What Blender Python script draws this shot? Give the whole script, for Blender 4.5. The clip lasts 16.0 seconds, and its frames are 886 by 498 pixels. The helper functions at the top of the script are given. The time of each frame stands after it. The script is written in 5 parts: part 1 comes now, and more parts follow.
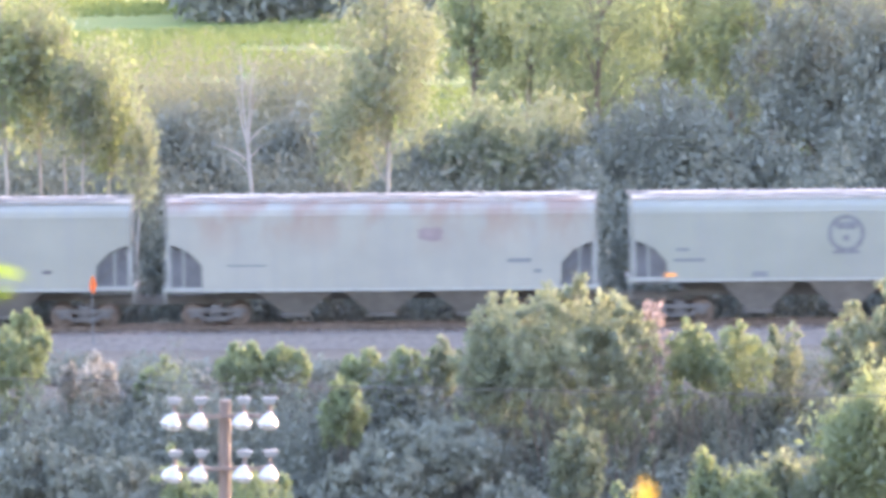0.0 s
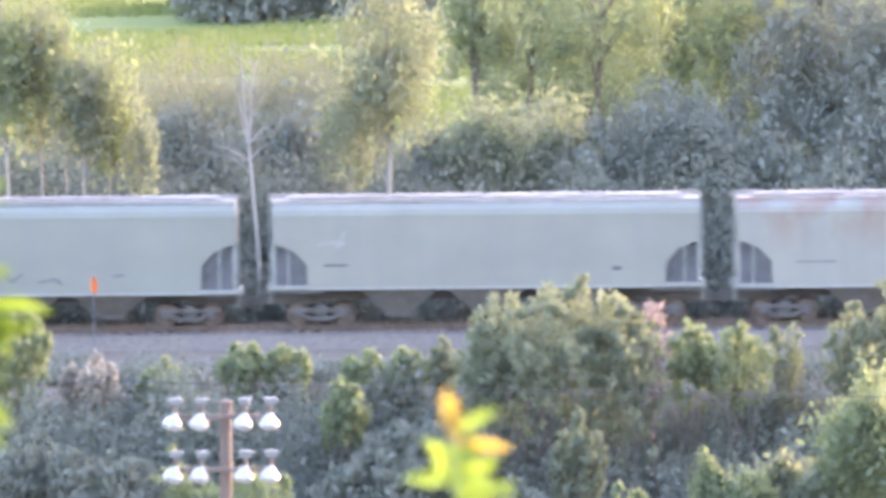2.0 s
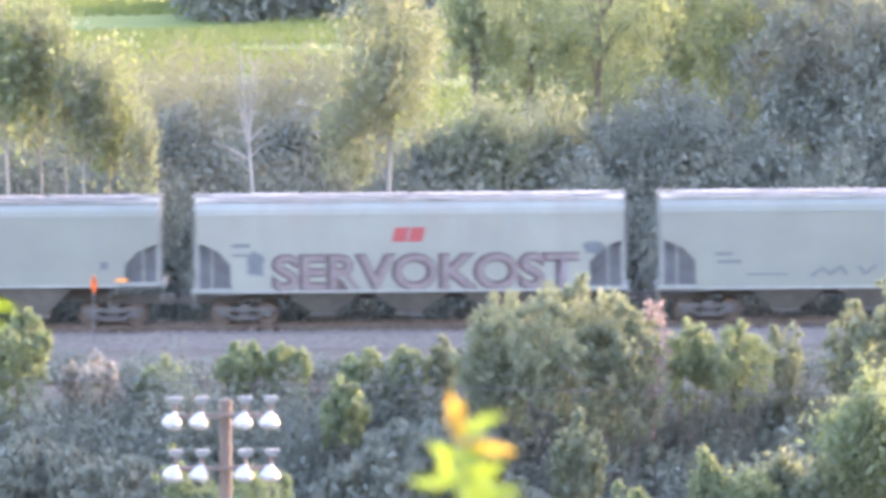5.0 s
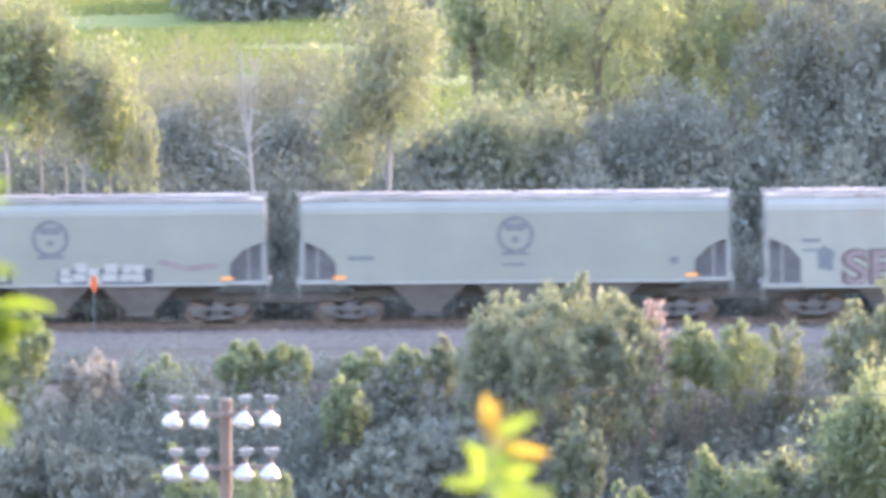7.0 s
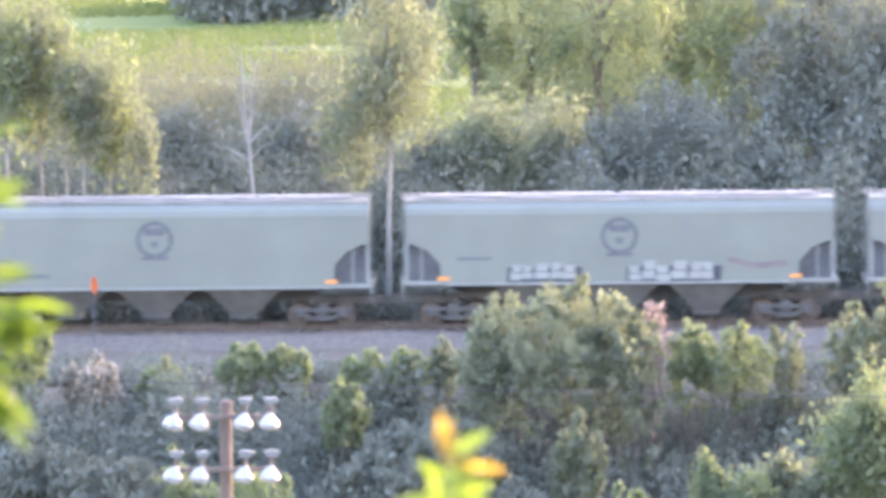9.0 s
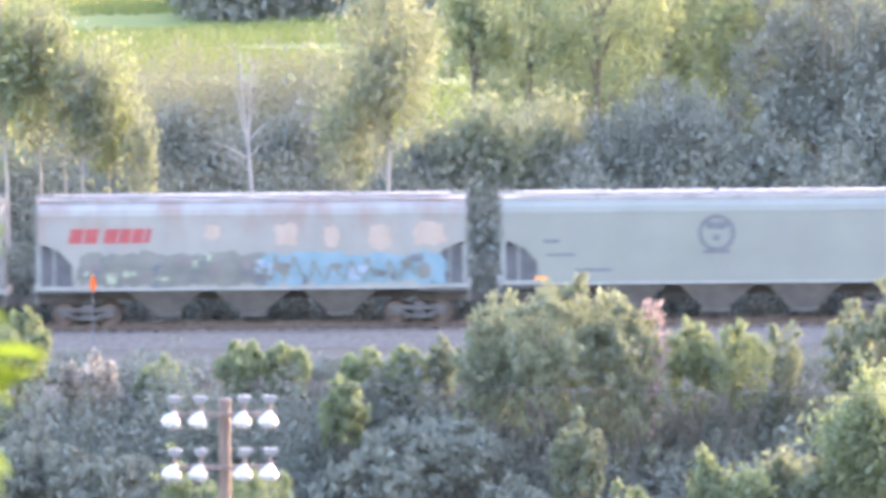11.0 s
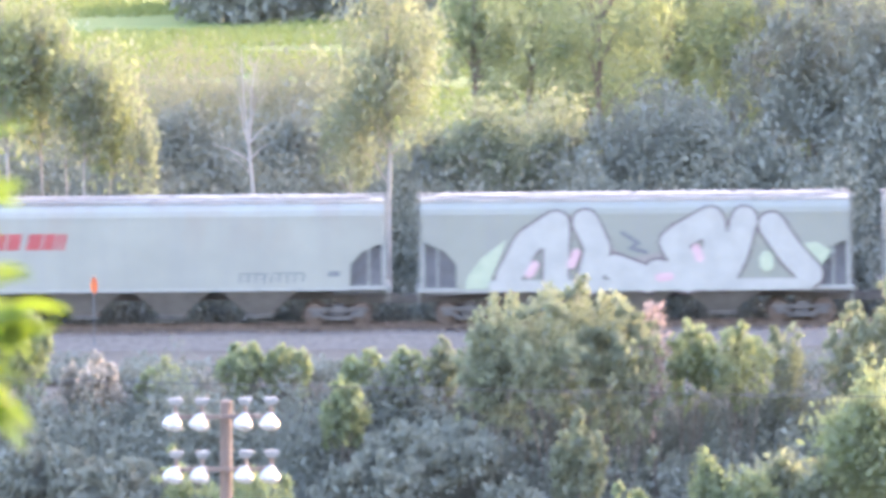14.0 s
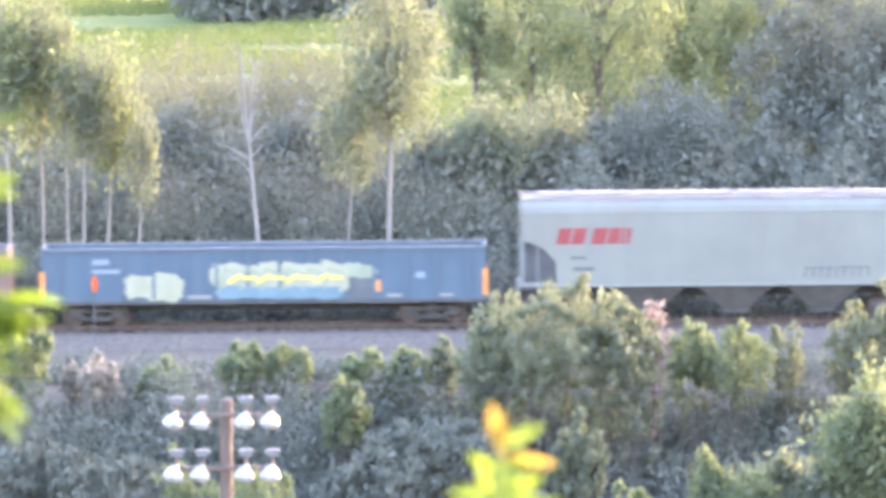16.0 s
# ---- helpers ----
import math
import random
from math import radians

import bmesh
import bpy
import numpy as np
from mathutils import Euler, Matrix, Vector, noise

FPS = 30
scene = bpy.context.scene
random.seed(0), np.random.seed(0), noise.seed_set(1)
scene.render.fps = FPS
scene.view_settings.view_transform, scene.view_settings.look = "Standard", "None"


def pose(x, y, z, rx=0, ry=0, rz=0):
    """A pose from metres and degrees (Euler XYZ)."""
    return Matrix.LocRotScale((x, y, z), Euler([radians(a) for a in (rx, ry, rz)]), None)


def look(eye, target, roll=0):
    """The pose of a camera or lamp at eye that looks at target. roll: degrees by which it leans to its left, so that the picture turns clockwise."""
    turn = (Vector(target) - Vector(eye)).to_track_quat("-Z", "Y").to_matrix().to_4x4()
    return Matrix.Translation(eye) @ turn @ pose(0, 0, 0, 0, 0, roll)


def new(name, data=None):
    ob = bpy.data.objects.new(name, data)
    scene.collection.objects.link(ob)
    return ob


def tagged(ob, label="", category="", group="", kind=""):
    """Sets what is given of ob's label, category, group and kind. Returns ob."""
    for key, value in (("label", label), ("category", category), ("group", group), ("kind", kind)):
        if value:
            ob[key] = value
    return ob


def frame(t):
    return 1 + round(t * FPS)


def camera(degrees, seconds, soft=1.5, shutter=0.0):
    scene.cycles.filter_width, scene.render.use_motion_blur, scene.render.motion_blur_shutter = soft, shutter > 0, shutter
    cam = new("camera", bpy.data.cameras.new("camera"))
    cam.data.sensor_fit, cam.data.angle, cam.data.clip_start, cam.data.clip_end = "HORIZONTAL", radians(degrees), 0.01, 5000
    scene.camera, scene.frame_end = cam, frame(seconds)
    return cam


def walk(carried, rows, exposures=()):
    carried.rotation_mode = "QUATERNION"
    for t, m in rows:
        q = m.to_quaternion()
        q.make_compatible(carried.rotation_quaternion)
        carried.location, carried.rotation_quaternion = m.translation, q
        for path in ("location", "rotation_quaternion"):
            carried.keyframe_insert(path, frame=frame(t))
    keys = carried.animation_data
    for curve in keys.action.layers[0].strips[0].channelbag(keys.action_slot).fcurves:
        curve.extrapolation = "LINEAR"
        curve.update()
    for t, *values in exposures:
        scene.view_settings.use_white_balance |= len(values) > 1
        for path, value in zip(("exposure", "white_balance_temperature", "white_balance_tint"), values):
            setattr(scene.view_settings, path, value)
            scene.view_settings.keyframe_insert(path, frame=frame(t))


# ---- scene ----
# ------------------------------------------------------------------ camera
EYE = Vector((0.0, 0.0, 23.9))
cam = camera(6.43, 16.0, soft=4.3, shutter=0.5)
cam.data.dof.use_dof, cam.data.dof.focus_distance, cam.data.dof.aperture_fstop = True, 300.0, 12.0


def aim(dx, dz):
    """A look down on the railway with a small sway of the tripod head, in metres at the track."""
    return look(EYE, EYE + Vector((dx, 300.0, dz - 20.98)), -0.5)


STOPS, KELVIN, TINT = 3.90, 5830, 41
SWAY = [
    (0.0, 0.046, -0.007),
    (0.5, 0.034, -0.007),
    (1.0, 0.016, 0.058),
    (1.5, 0.016, 0.028),
    (2.0, 0.003, 0.015),
    (2.5, -0.021, 0.058),
    (3.0, -0.062, -0.005),
    (3.5, -0.005, 0.058),
    (4.0, 0.016, 0.006),
    (6.5, -0.000, -0.050),
    (7.0, -0.000, -0.058),
    (7.5, -0.000, -0.007),
    (8.0, 0.003, -0.007),
    (8.5, -0.048, -0.050),
    (9.0, -0.005, 0.015),
    (11.5, 0.043, -0.070),
    (12.0, 0.004, 0.006),
    (12.5, 0.003, -0.007),
    (13.0, -0.009, -0.012),
    (13.5, -0.019, -0.007),
    (14.0, -0.000, 0.015),
    (14.5, -0.017, 0.006),
    (15.0, -0.017, 0.015),
    (15.5, -0.005, 0.028),
    (16.0, -0.017, -0.034),
]
walk(cam, [(t, aim(dx, dz)) for t, dx, dz in SWAY], [(t, e, KELVIN, TINT) for t, e in ((0.0, STOPS), (9.2, STOPS - 0.06), (11.3, STOPS + 0.12), (16.0, STOPS + 0.16))])

# ------------------------------------------------------------------ daylight
SUN_AZ, SUN_EL = 45.0, 14.5   # degrees right of the view, and above the horizon
world = bpy.data.worlds.new("sky")
scene.world = world
world.use_nodes = True
wn = world.node_tree
sky = wn.nodes.new("ShaderNodeTexSky")
sky.sky_type, sky.sun_disc = "NISHITA", False
sky.sun_elevation, sky.sun_rotation = radians(SUN_EL), radians(SUN_AZ)
sky.dust_density, sky.air_density, sky.ozone_density = 3.0, 1.6, 1.8
wn.links.new(sky.outputs[0], wn.nodes["Background"].inputs[0])
wn.nodes["Background"].inputs[1].default_value = 0.15
sun = new("sun", bpy.data.lights.new("sun", "SUN"))
sun.data.energy, sun.data.angle, sun.data.color = 0.24, radians(5.0), (1.0, 0.89, 0.68)
sun_dir = Vector((math.sin(radians(SUN_AZ)) * math.cos(radians(SUN_EL)),
                  math.cos(radians(SUN_AZ)) * math.cos(radians(SUN_EL)), math.sin(radians(SUN_EL))))
sun.matrix_world = look(sun_dir * 900, (0, 0, 0))


# ------------------------------------------------------------------ materials
def nodes_of(name):
    m = bpy.data.materials.new(name)
    m.use_nodes = True
    return m, m.node_tree.nodes, m.node_tree.links, m.node_tree.nodes["Principled BSDF"]


def ramp(n, l, fac, stops):
    r = n.new("ShaderNodeValToRGB")
    e = r.color_ramp.elements
    while len(e) < len(stops):
        e.new(0.5)
    for el, (p, c) in zip(e, stops):
        el.position, el.color = p, (*c, 1)
    l.new(fac, r.inputs[0])
    return r.outputs[0]


def tex(n, l, scale, detail=4, stretch=(1, 1, 1), rough=0.55):
    co = n.new("ShaderNodeTexCoord")
    mp = n.new("ShaderNodeMapping")
    mp.inputs["Scale"].default_value = stretch
    l.new(co.outputs["Object"], mp.inputs[0])
    t = n.new("ShaderNodeTexNoise")
    t.inputs["Scale"].default_value, t.inputs["Detail"].default_value = scale, detail
    t.inputs["Roughness"].default_value = rough
    l.new(mp.outputs[0], t.inputs["Vector"])
    return t.outputs["Fac"]


def mixc(n, l, fac, a, b, how="MIX"):
    m = n.new("ShaderNodeMix")
    m.data_type, m.blend_type = "RGBA", how
    for sock, v in ((m.inputs[0], fac), (m.inputs[6], a), (m.inputs[7], b)):
        if isinstance(v, (int, float)):
            sock.default_value = v
        elif isinstance(v, tuple):
            sock.default_value = (*v, 1)
        else:
            l.new(v, sock)
    return m.outputs[2]


def plain(name, dark, light, rough=0.7, metal=0.0, scale=3.0, bump=0.15, stretch=(1, 1, 1)):
    """A worn surface: two scales of mottling between a dark and a light tone, and a fine relief."""
    m, n, l, b = nodes_of(name)
    big, fine = tex(n, l, scale, 3, stretch), tex(n, l, scale * 9, 5, stretch)
    c = mixc(n, l, 0.4, ramp(n, l, big, [(0.35, dark), (0.65, light)]), ramp(n, l, fine, [(0.3, dark), (0.7, light)]))
    l.new(c, b.inputs["Base Color"])
    b.inputs["Roughness"].default_value, b.inputs["Metallic"].default_value = rough, metal
    if bump:
        bp = n.new("ShaderNodeBump")
        bp.inputs["Strength"].default_value, bp.inputs["Distance"].default_value = bump, 0.02
        l.new(fine, bp.inputs["Height"])
        l.new(bp.outputs[0], b.inputs["Normal"])
    return m


def leafy(name, dark, light, glow, through_part=0.45, gloss=0.12):
    """Leaves: a diffuse face, light let through, and a waxy sheen; every leaf has a tone of its own."""
    m, n, l, b = nodes_of(name)
    n.remove(b)
    geo = n.new("ShaderNodeNewGeometry")
    tone = ramp(n, l, geo.outputs["Random Per Island"], [(0.0, dark), (1.0, light)])
    patch = tex(n, l, 0.8, 2)
    tone = mixc(n, l, patch, tone, mixc(n, l, 0.5, tone, light))
    d, t, g = n.new("ShaderNodeBsdfDiffuse"), n.new("ShaderNodeBsdfTranslucent"), n.new("ShaderNodeBsdfGlossy")
    l.new(tone, d.inputs[0])
    l.new(mixc(n, l, 0.65, tone, glow), t.inputs[0])
    g.inputs["Roughness"].default_value = 0.65
    g.inputs[0].default_value = (0.5, 0.5, 0.5, 1)
    m1, m2 = n.new("ShaderNodeMixShader"), n.new("ShaderNodeMixShader")
    m1.inputs[0].default_value, m2.inputs[0].default_value = through_part, gloss
    l.new(d.outputs[0], m1.inputs[1]), l.new(t.outputs[0], m1.inputs[2])
    l.new(m1.outputs[0], m2.inputs[1]), l.new(g.outputs[0], m2.inputs[2])
    l.new(m2.outputs[0], n["Material Output"].inputs[0])
    return m


def car_paint(name, base, streak, rust, seed, grime=0.5):
    """Weathered paint on a freight car: vertical streaks of dirt, broad fading, rust towards the eaves and in blots."""
    m, n, l, b = nodes_of(name)
    fade = tex(n, l, 0.35, 3, (1, 1, 1.5))
    runs = tex(n, l, 1.6, 5, (1.5, 1, 0.12))
    dark = tuple(c * 0.72 for c in base)
    c = mixc(n, l, fade, dark, tuple(min(0.9, v * 1.12) for v in base))
    c = mixc(n, l, ramp(n, l, runs, [(0.45, (0, 0, 0)), (0.75, (grime, grime, grime))]), c, streak)
    co = n.new("ShaderNodeTexCoord")
    sx = n.new("ShaderNodeSeparateXYZ")
    l.new(co.outputs["Object"], sx.inputs[0])
    if rust:
        mp = n.new("ShaderNodeMapping")
        mp.inputs["Location"].default_value, mp.inputs["Scale"].default_value = (seed * 7.3, 0, 0), (0.8, 0.3, 0.45)
        l.new(co.outputs["Object"], mp.inputs[0])
        t = n.new("ShaderNodeTexNoise")
        t.inputs["Scale"].default_value, t.inputs["Detail"].default_value = 1.3, 7
        l.new(mp.outputs[0], t.inputs["Vector"])
        blot = ramp(n, l, t.outputs["Fac"], [(0.44, (0, 0, 0)), (0.62, (1, 1, 1))])
        mr = n.new("ShaderNodeMapRange")
        mr.inputs["From Min"].default_value, mr.inputs["From Max"].default_value = 2.6, 4.5
        l.new(sx.outputs["Z"], mr.inputs[0])
        k = mixc(n, l, 1.0, blot, mr.outputs[0], "MULTIPLY")
        k = mixc(n, l, 1.0, k, (rust, rust, rust), "MULTIPLY")
        c = mixc(n, l, k, c, (0.16, 0.105, 0.078))
    l.new(c, b.inputs["Base Color"])
    b.inputs["Roughness"].default_value = 0.62
    bp = n.new("ShaderNodeBump")
    bp.inputs["Strength"].default_value, bp.inputs["Distance"].default_value = 0.12, 0.03
    l.new(runs, bp.inputs["Height"])
    l.new(bp.outputs[0], b.inputs["Normal"])
    return m


STEEL_DARK = plain("grimy_steel", (0.06, 0.057, 0.053), (0.11, 0.105, 0.098), 0.85, 0.1, 2.0)
# Darker than the car paint: the open corners' shade is in this colour.
CORNER_SHADE = plain("sooty_slope_sheet", (0.060, 0.062, 0.063), (0.102, 0.103, 0.105), 0.8, 0.0, 1.5)
WHEEL = plain("wheel_steel", (0.06, 0.045, 0.035), (0.14, 0.11, 0.09), 0.55, 0.7, 5.0)
TRIM = plain("pale_frame_paint", (0.168, 0.176, 0.156), (0.222, 0.230, 0.207), 0.6, 0.0, 4.0)
ROOF = plain("galvanised_roof", (0.09, 0.084, 0.075), (0.19, 0.185, 0.168), 0.65, 0.1, 2.0)
HOPPER = plain("dusty_hopper", (0.095, 0.092, 0.085), (0.16, 0.155, 0.142), 0.75, 0.0, 1.2)
RED = plain("faded_red_paint", (0.211, 0.032, 0.032), (0.275, 0.053, 0.048), 0.6, 0, 4, 0.05)
ORANGE = plain("orange_paint", (0.637, 0.212, 0.043), (0.722, 0.323, 0.085), 0.6, 0, 4, 0.05)
INK = plain("black_marking", (0.030, 0.033, 0.039), (0.061, 0.063, 0.066), 0.7, 0, 4, 0.05)
EMBLEM = plain("worn_dark_emblem_paint", (0.068, 0.074, 0.074), (0.112, 0.119, 0.119), 0.7, 0, 5, 0.05)
FAINT = plain("faded_marking", (0.071, 0.081, 0.084), (0.105, 0.115, 0.118), 0.7, 0, 4, 0.05)
WHITE = plain("white_spray_paint", (0.204, 0.207, 0.184), (0.246, 0.250, 0.222), 0.6, 0, 1.5, 0.05)
OUTLINE = plain("dark_mauve_spray_paint", (0.047, 0.036, 0.039), (0.088, 0.063, 0.066), 0.6, 0, 2, 0.05)
PINK = plain("dusty_rose_spray_paint", (0.300, 0.188, 0.195), (0.390, 0.270, 0.270), 0.6, 0, 2, 0.05)
LIME = plain("pale_green_spray_paint", (0.194, 0.230, 0.158), (0.259, 0.295, 0.202), 0.6, 0, 2, 0.05)
CYAN = plain("turquoise_spray_paint", (0.084, 0.157, 0.180), (0.146, 0.219, 0.241), 0.6, 0, 1.2, 0.05)
TEAL = plain("olive_teal_spray_paint", (0.087, 0.096, 0.082), (0.140, 0.137, 0.111), 0.6, 0, 1.2, 0.05)
CREAM = plain("cream_yellow_spray_paint", (0.256, 0.262, 0.166), (0.346, 0.346, 0.243), 0.6, 0, 1.5, 0.05)
YELLOW = plain("golden_spray_paint", (0.62, 0.45, 0.08), (0.75, 0.58, 0.15), 0.6, 0, 2, 0.05)
PALE_BLUE = plain("pale_blue_marking", (0.162, 0.208, 0.243), (0.219, 0.266, 0.301), 0.6, 0, 2, 0.05)
BROWN = plain("brown_spray_paint", (0.039, 0.028, 0.026), (0.073, 0.050, 0.047), 0.6, 0, 2, 0.05)
MAUVE_PALE = plain("pale_mauve_spray_paint", (0.140, 0.130, 0.115), (0.175, 0.158, 0.140), 0.6, 0, 2, 0.05)
MAUVE = plain("mauve_spray_paint", (0.112, 0.089, 0.087), (0.165, 0.132, 0.126), 0.6, 0, 2, 0.05)
BARK_PALE = plain("pale_bark", (0.13, 0.12, 0.10), (0.27, 0.25, 0.215), 0.85, 0, 2.0, 0.5, (1, 1, 0.3))
BARK = plain("brown_bark", (0.08, 0.065, 0.05), (0.18, 0.15, 0.12), 0.9, 0, 3.0, 0.5, (1, 1, 0.3))
BLEACHED = plain("bleached_dead_wood", (0.187, 0.172, 0.148), (0.281, 0.261, 0.230), 0.85, 0, 2.0, 0.4, (1, 1, 0.3))
POLE_WOOD = plain("creosoted_pole", (0.085, 0.062, 0.05), (0.17, 0.125, 0.10), 0.8, 0, 3.0, 0.4, (1, 1, 0.08))
GALV = plain("dull_galvanised_box", (0.128, 0.129, 0.123), (0.178, 0.180, 0.174), 0.55, 0.2, 6.0, 0.05)
REFLECTOR = plain("white_enamel", (0.289, 0.289, 0.272), (0.374, 0.374, 0.357), 0.25, 0, 6.0, 0.03)
BALLAST = plain("crushed_stone", (0.095, 0.078, 0.062), (0.155, 0.13, 0.103), 0.9, 0, 4.0, 0.8)
SLEEPER = plain("tarred_sleeper", (0.08, 0.068, 0.06), (0.13, 0.112, 0.10), 0.9, 0, 4.0, 0.4)

L_SILVER = leafy("silver_green_leaves", (0.09, 0.105, 0.072), (0.14, 0.158, 0.102), (0.28, 0.325, 0.145), 0.5, 0.08)
L_LIGHT = leafy("light_green_leaves", (0.09, 0.115, 0.066), (0.145, 0.175, 0.088), (0.30, 0.36, 0.125), 0.52, 0.08)
L_DARK = leafy("dark_green_leaves", (0.118, 0.130, 0.105), (0.168, 0.178, 0.142), (0.14, 0.16, 0.12), 0.10, 0.0)
L_DRY = leafy("dry_beige_twigs", (0.19, 0.175, 0.145), (0.28, 0.26, 0.21), (0.36, 0.33, 0.24), 0.45)
L_RUSSET = leafy("russet_seed_heads", (0.24, 0.18, 0.15), (0.34, 0.26, 0.22), (0.40, 0.29, 0.22), 0.4)
L_DRYGREEN = leafy("straw_green_brush", (0.09, 0.095, 0.062), (0.145, 0.145, 0.092), (0.20, 0.21, 0.11), 0.42, 0.06)
L_WEED = leafy("dark_weeds", (0.055, 0.06, 0.047), (0.085, 0.09, 0.07), (0.08, 0.09, 0.06), 0.12, 0.03)
L_FIELD = leafy("meadow_grass", (0.085, 0.115, 0.032), (0.125, 0.155, 0.048), (0.15, 0.19, 0.045), 0.42, 0.05)
L_SPROUT = leafy("young_green_leaf", (0.081, 0.133, 0.010), (0.118, 0.178, 0.015), (0.222, 0.326, 0.015), 0.6, 0.05)
L_TIP = leafy("yellow_young_leaf", (0.245, 0.166, 0.014), (0.288, 0.216, 0.022), (0.432, 0.302, 0.029), 0.6, 0.05)


# ------------------------------------------------------------------ mesh helpers
def part(name, bm, material, parent=None, label="", smooth=False):
    """Links a bmesh as one mesh object under a thing or a part."""
    me = bpy.data.meshes.new(name)
    if smooth:
        for f in bm.faces:
            f.smooth = True
    bm.to_mesh(me)
    bm.free()
    me.materials.append(material)
    ob = new(name, me)
    if parent:
        ob.parent = parent
    if label:
        tagged(ob, label)
    return ob


def again(ob, parent, m=None):
    """One more part on the same mesh."""
    o = new(ob.name.split(".")[0], ob.data)
    o.parent = parent
    if m is not None:
        o.matrix_basis = m
    return o


def box(bm, x0, x1, y0, y1, z0, z1, bevel=0.0):
    r = bmesh.ops.create_cube(bm, size=1.0)
    vs = r["verts"]
    for v in vs:
        v.co = Vector(((x0 + x1) / 2 + v.co.x * (x1 - x0), (y0 + y1) / 2 + v.co.y * (y1 - y0), (z0 + z1) / 2 + v.co.z * (z1 - z0)))
    if bevel:
        es = {e for v in vs for e in v.link_edges}
        bmesh.ops.bevel(bm, geom=list(es), offset=bevel, segments=2, affect="EDGES")
    return bm


def boxes(*args, bevel=0.0):
    bm = bmesh.new()
    for a in args:
        box(bm, *a, bevel=bevel)
    return bm


def tube(bm, pts, radii, sides=7, cap=True):
    """A tapered tube along points."""
    rings = []
    for i, p in enumerate(pts):
        p = Vector(p)
        a, b = Vector(pts[max(0, i - 1)]), Vector(pts[min(len(pts) - 1, i + 1)])
        d = (b - a).normalized()
        u = d.orthogonal().normalized()
        w = d.cross(u)
        rings.append([bm.verts.new(p + radii[i] * (math.cos(k * 2 * math.pi / sides) * u + math.sin(k * 2 * math.pi / sides) * w))
                      for k in range(sides)])
    for r0, r1 in zip(rings, rings[1:]):
        for k in range(sides):
            bm.faces.new((r0[k], r0[(k + 1) % sides], r1[(k + 1) % sides], r1[k]))
    if cap:
        bm.faces.new(rings[-1])
        bm.faces.new(rings[0][::-1])
    return bm


def lathe(profile, sides=20):
    """A turned shape round z from (radius, z) pairs."""
    bm = bmesh.new()
    rings = [[bm.verts.new((r * math.cos(k * 2 * math.pi / sides), r * math.sin(k * 2 * math.pi / sides), z)) for k in range(sides)]
             for r, z in profile]
    for r0, r1 in zip(rings, rings[1:]):
        for k in range(sides):
            bm.faces.new((r0[k], r0[(k + 1) % sides], r1[(k + 1) % sides], r1[k]))
    return bm


def quads(name, verts, material, parent=None):
    """A mesh of loose faces with k corners each, from an array (n, k, 3)."""
    n, k = np.shape(verts)[:2]
    me = bpy.data.meshes.new(name)
    me.vertices.add(n * k), me.loops.add(n * k), me.polygons.add(n)
    me.vertices.foreach_set("co", np.asarray(verts, np.float32).ravel())
    me.loops.foreach_set("vertex_index", np.arange(n * k, dtype=np.int32))
    me.polygons.foreach_set("loop_start", np.arange(0, n * k, k, dtype=np.int32))
    me.update(calc_edges=True)
    me.materials.append(material)
    ob = new(name, me)
    if parent:
        ob.parent = parent
    return ob


def leaves_at(rng, c, size, upright=0.5, three=False):
    """Pointed leaf sprays at the centres c, turned at random, with a leaning to stand up; three: plain three-cornered ones."""
    n = len(c)
    u = rng.normal(size=(n, 3)) * (1, 1, 0.7) + np.array((0, 0, upright * 2.0)) * rng.choice((-1, 1), (n, 1))
    u /= np.linalg.norm(u, axis=1)[:, None]
    v = np.cross(u, rng.normal(size=(n, 3)))
    v /= np.linalg.norm(v, axis=1)[:, None] + 1e-9
    s = size * rng.lognormal(0, 0.35, (n, 1))
    if three:
        return np.stack((c - u * s, c + v * s * 0.55, c + u * s - v * s * 0.3), 1)
    return np.stack((c - u * s, c + v * s * 0.42 - u * s * 0.1, c + u * s, c - v * s * 0.42 + u * s * 0.1), 1)


# ------------------------------------------------------------------ ground, one sheet to the horizon
PROFILE_Y = [-600, 3, 12, 26, 60, 112, 269, 284, 297, 312, 420, 600, 900, 6000]
PROFILE_Z = [22.2, 22.2, 21.2, 16.5, 6, -9, -9, -0.85, -0.75, -0.6, -0.5, -0.6, -0.4, -0.4]


def ground_z(y):
    return float(np.interp(y, PROFILE_Y, PROFILE_Z))


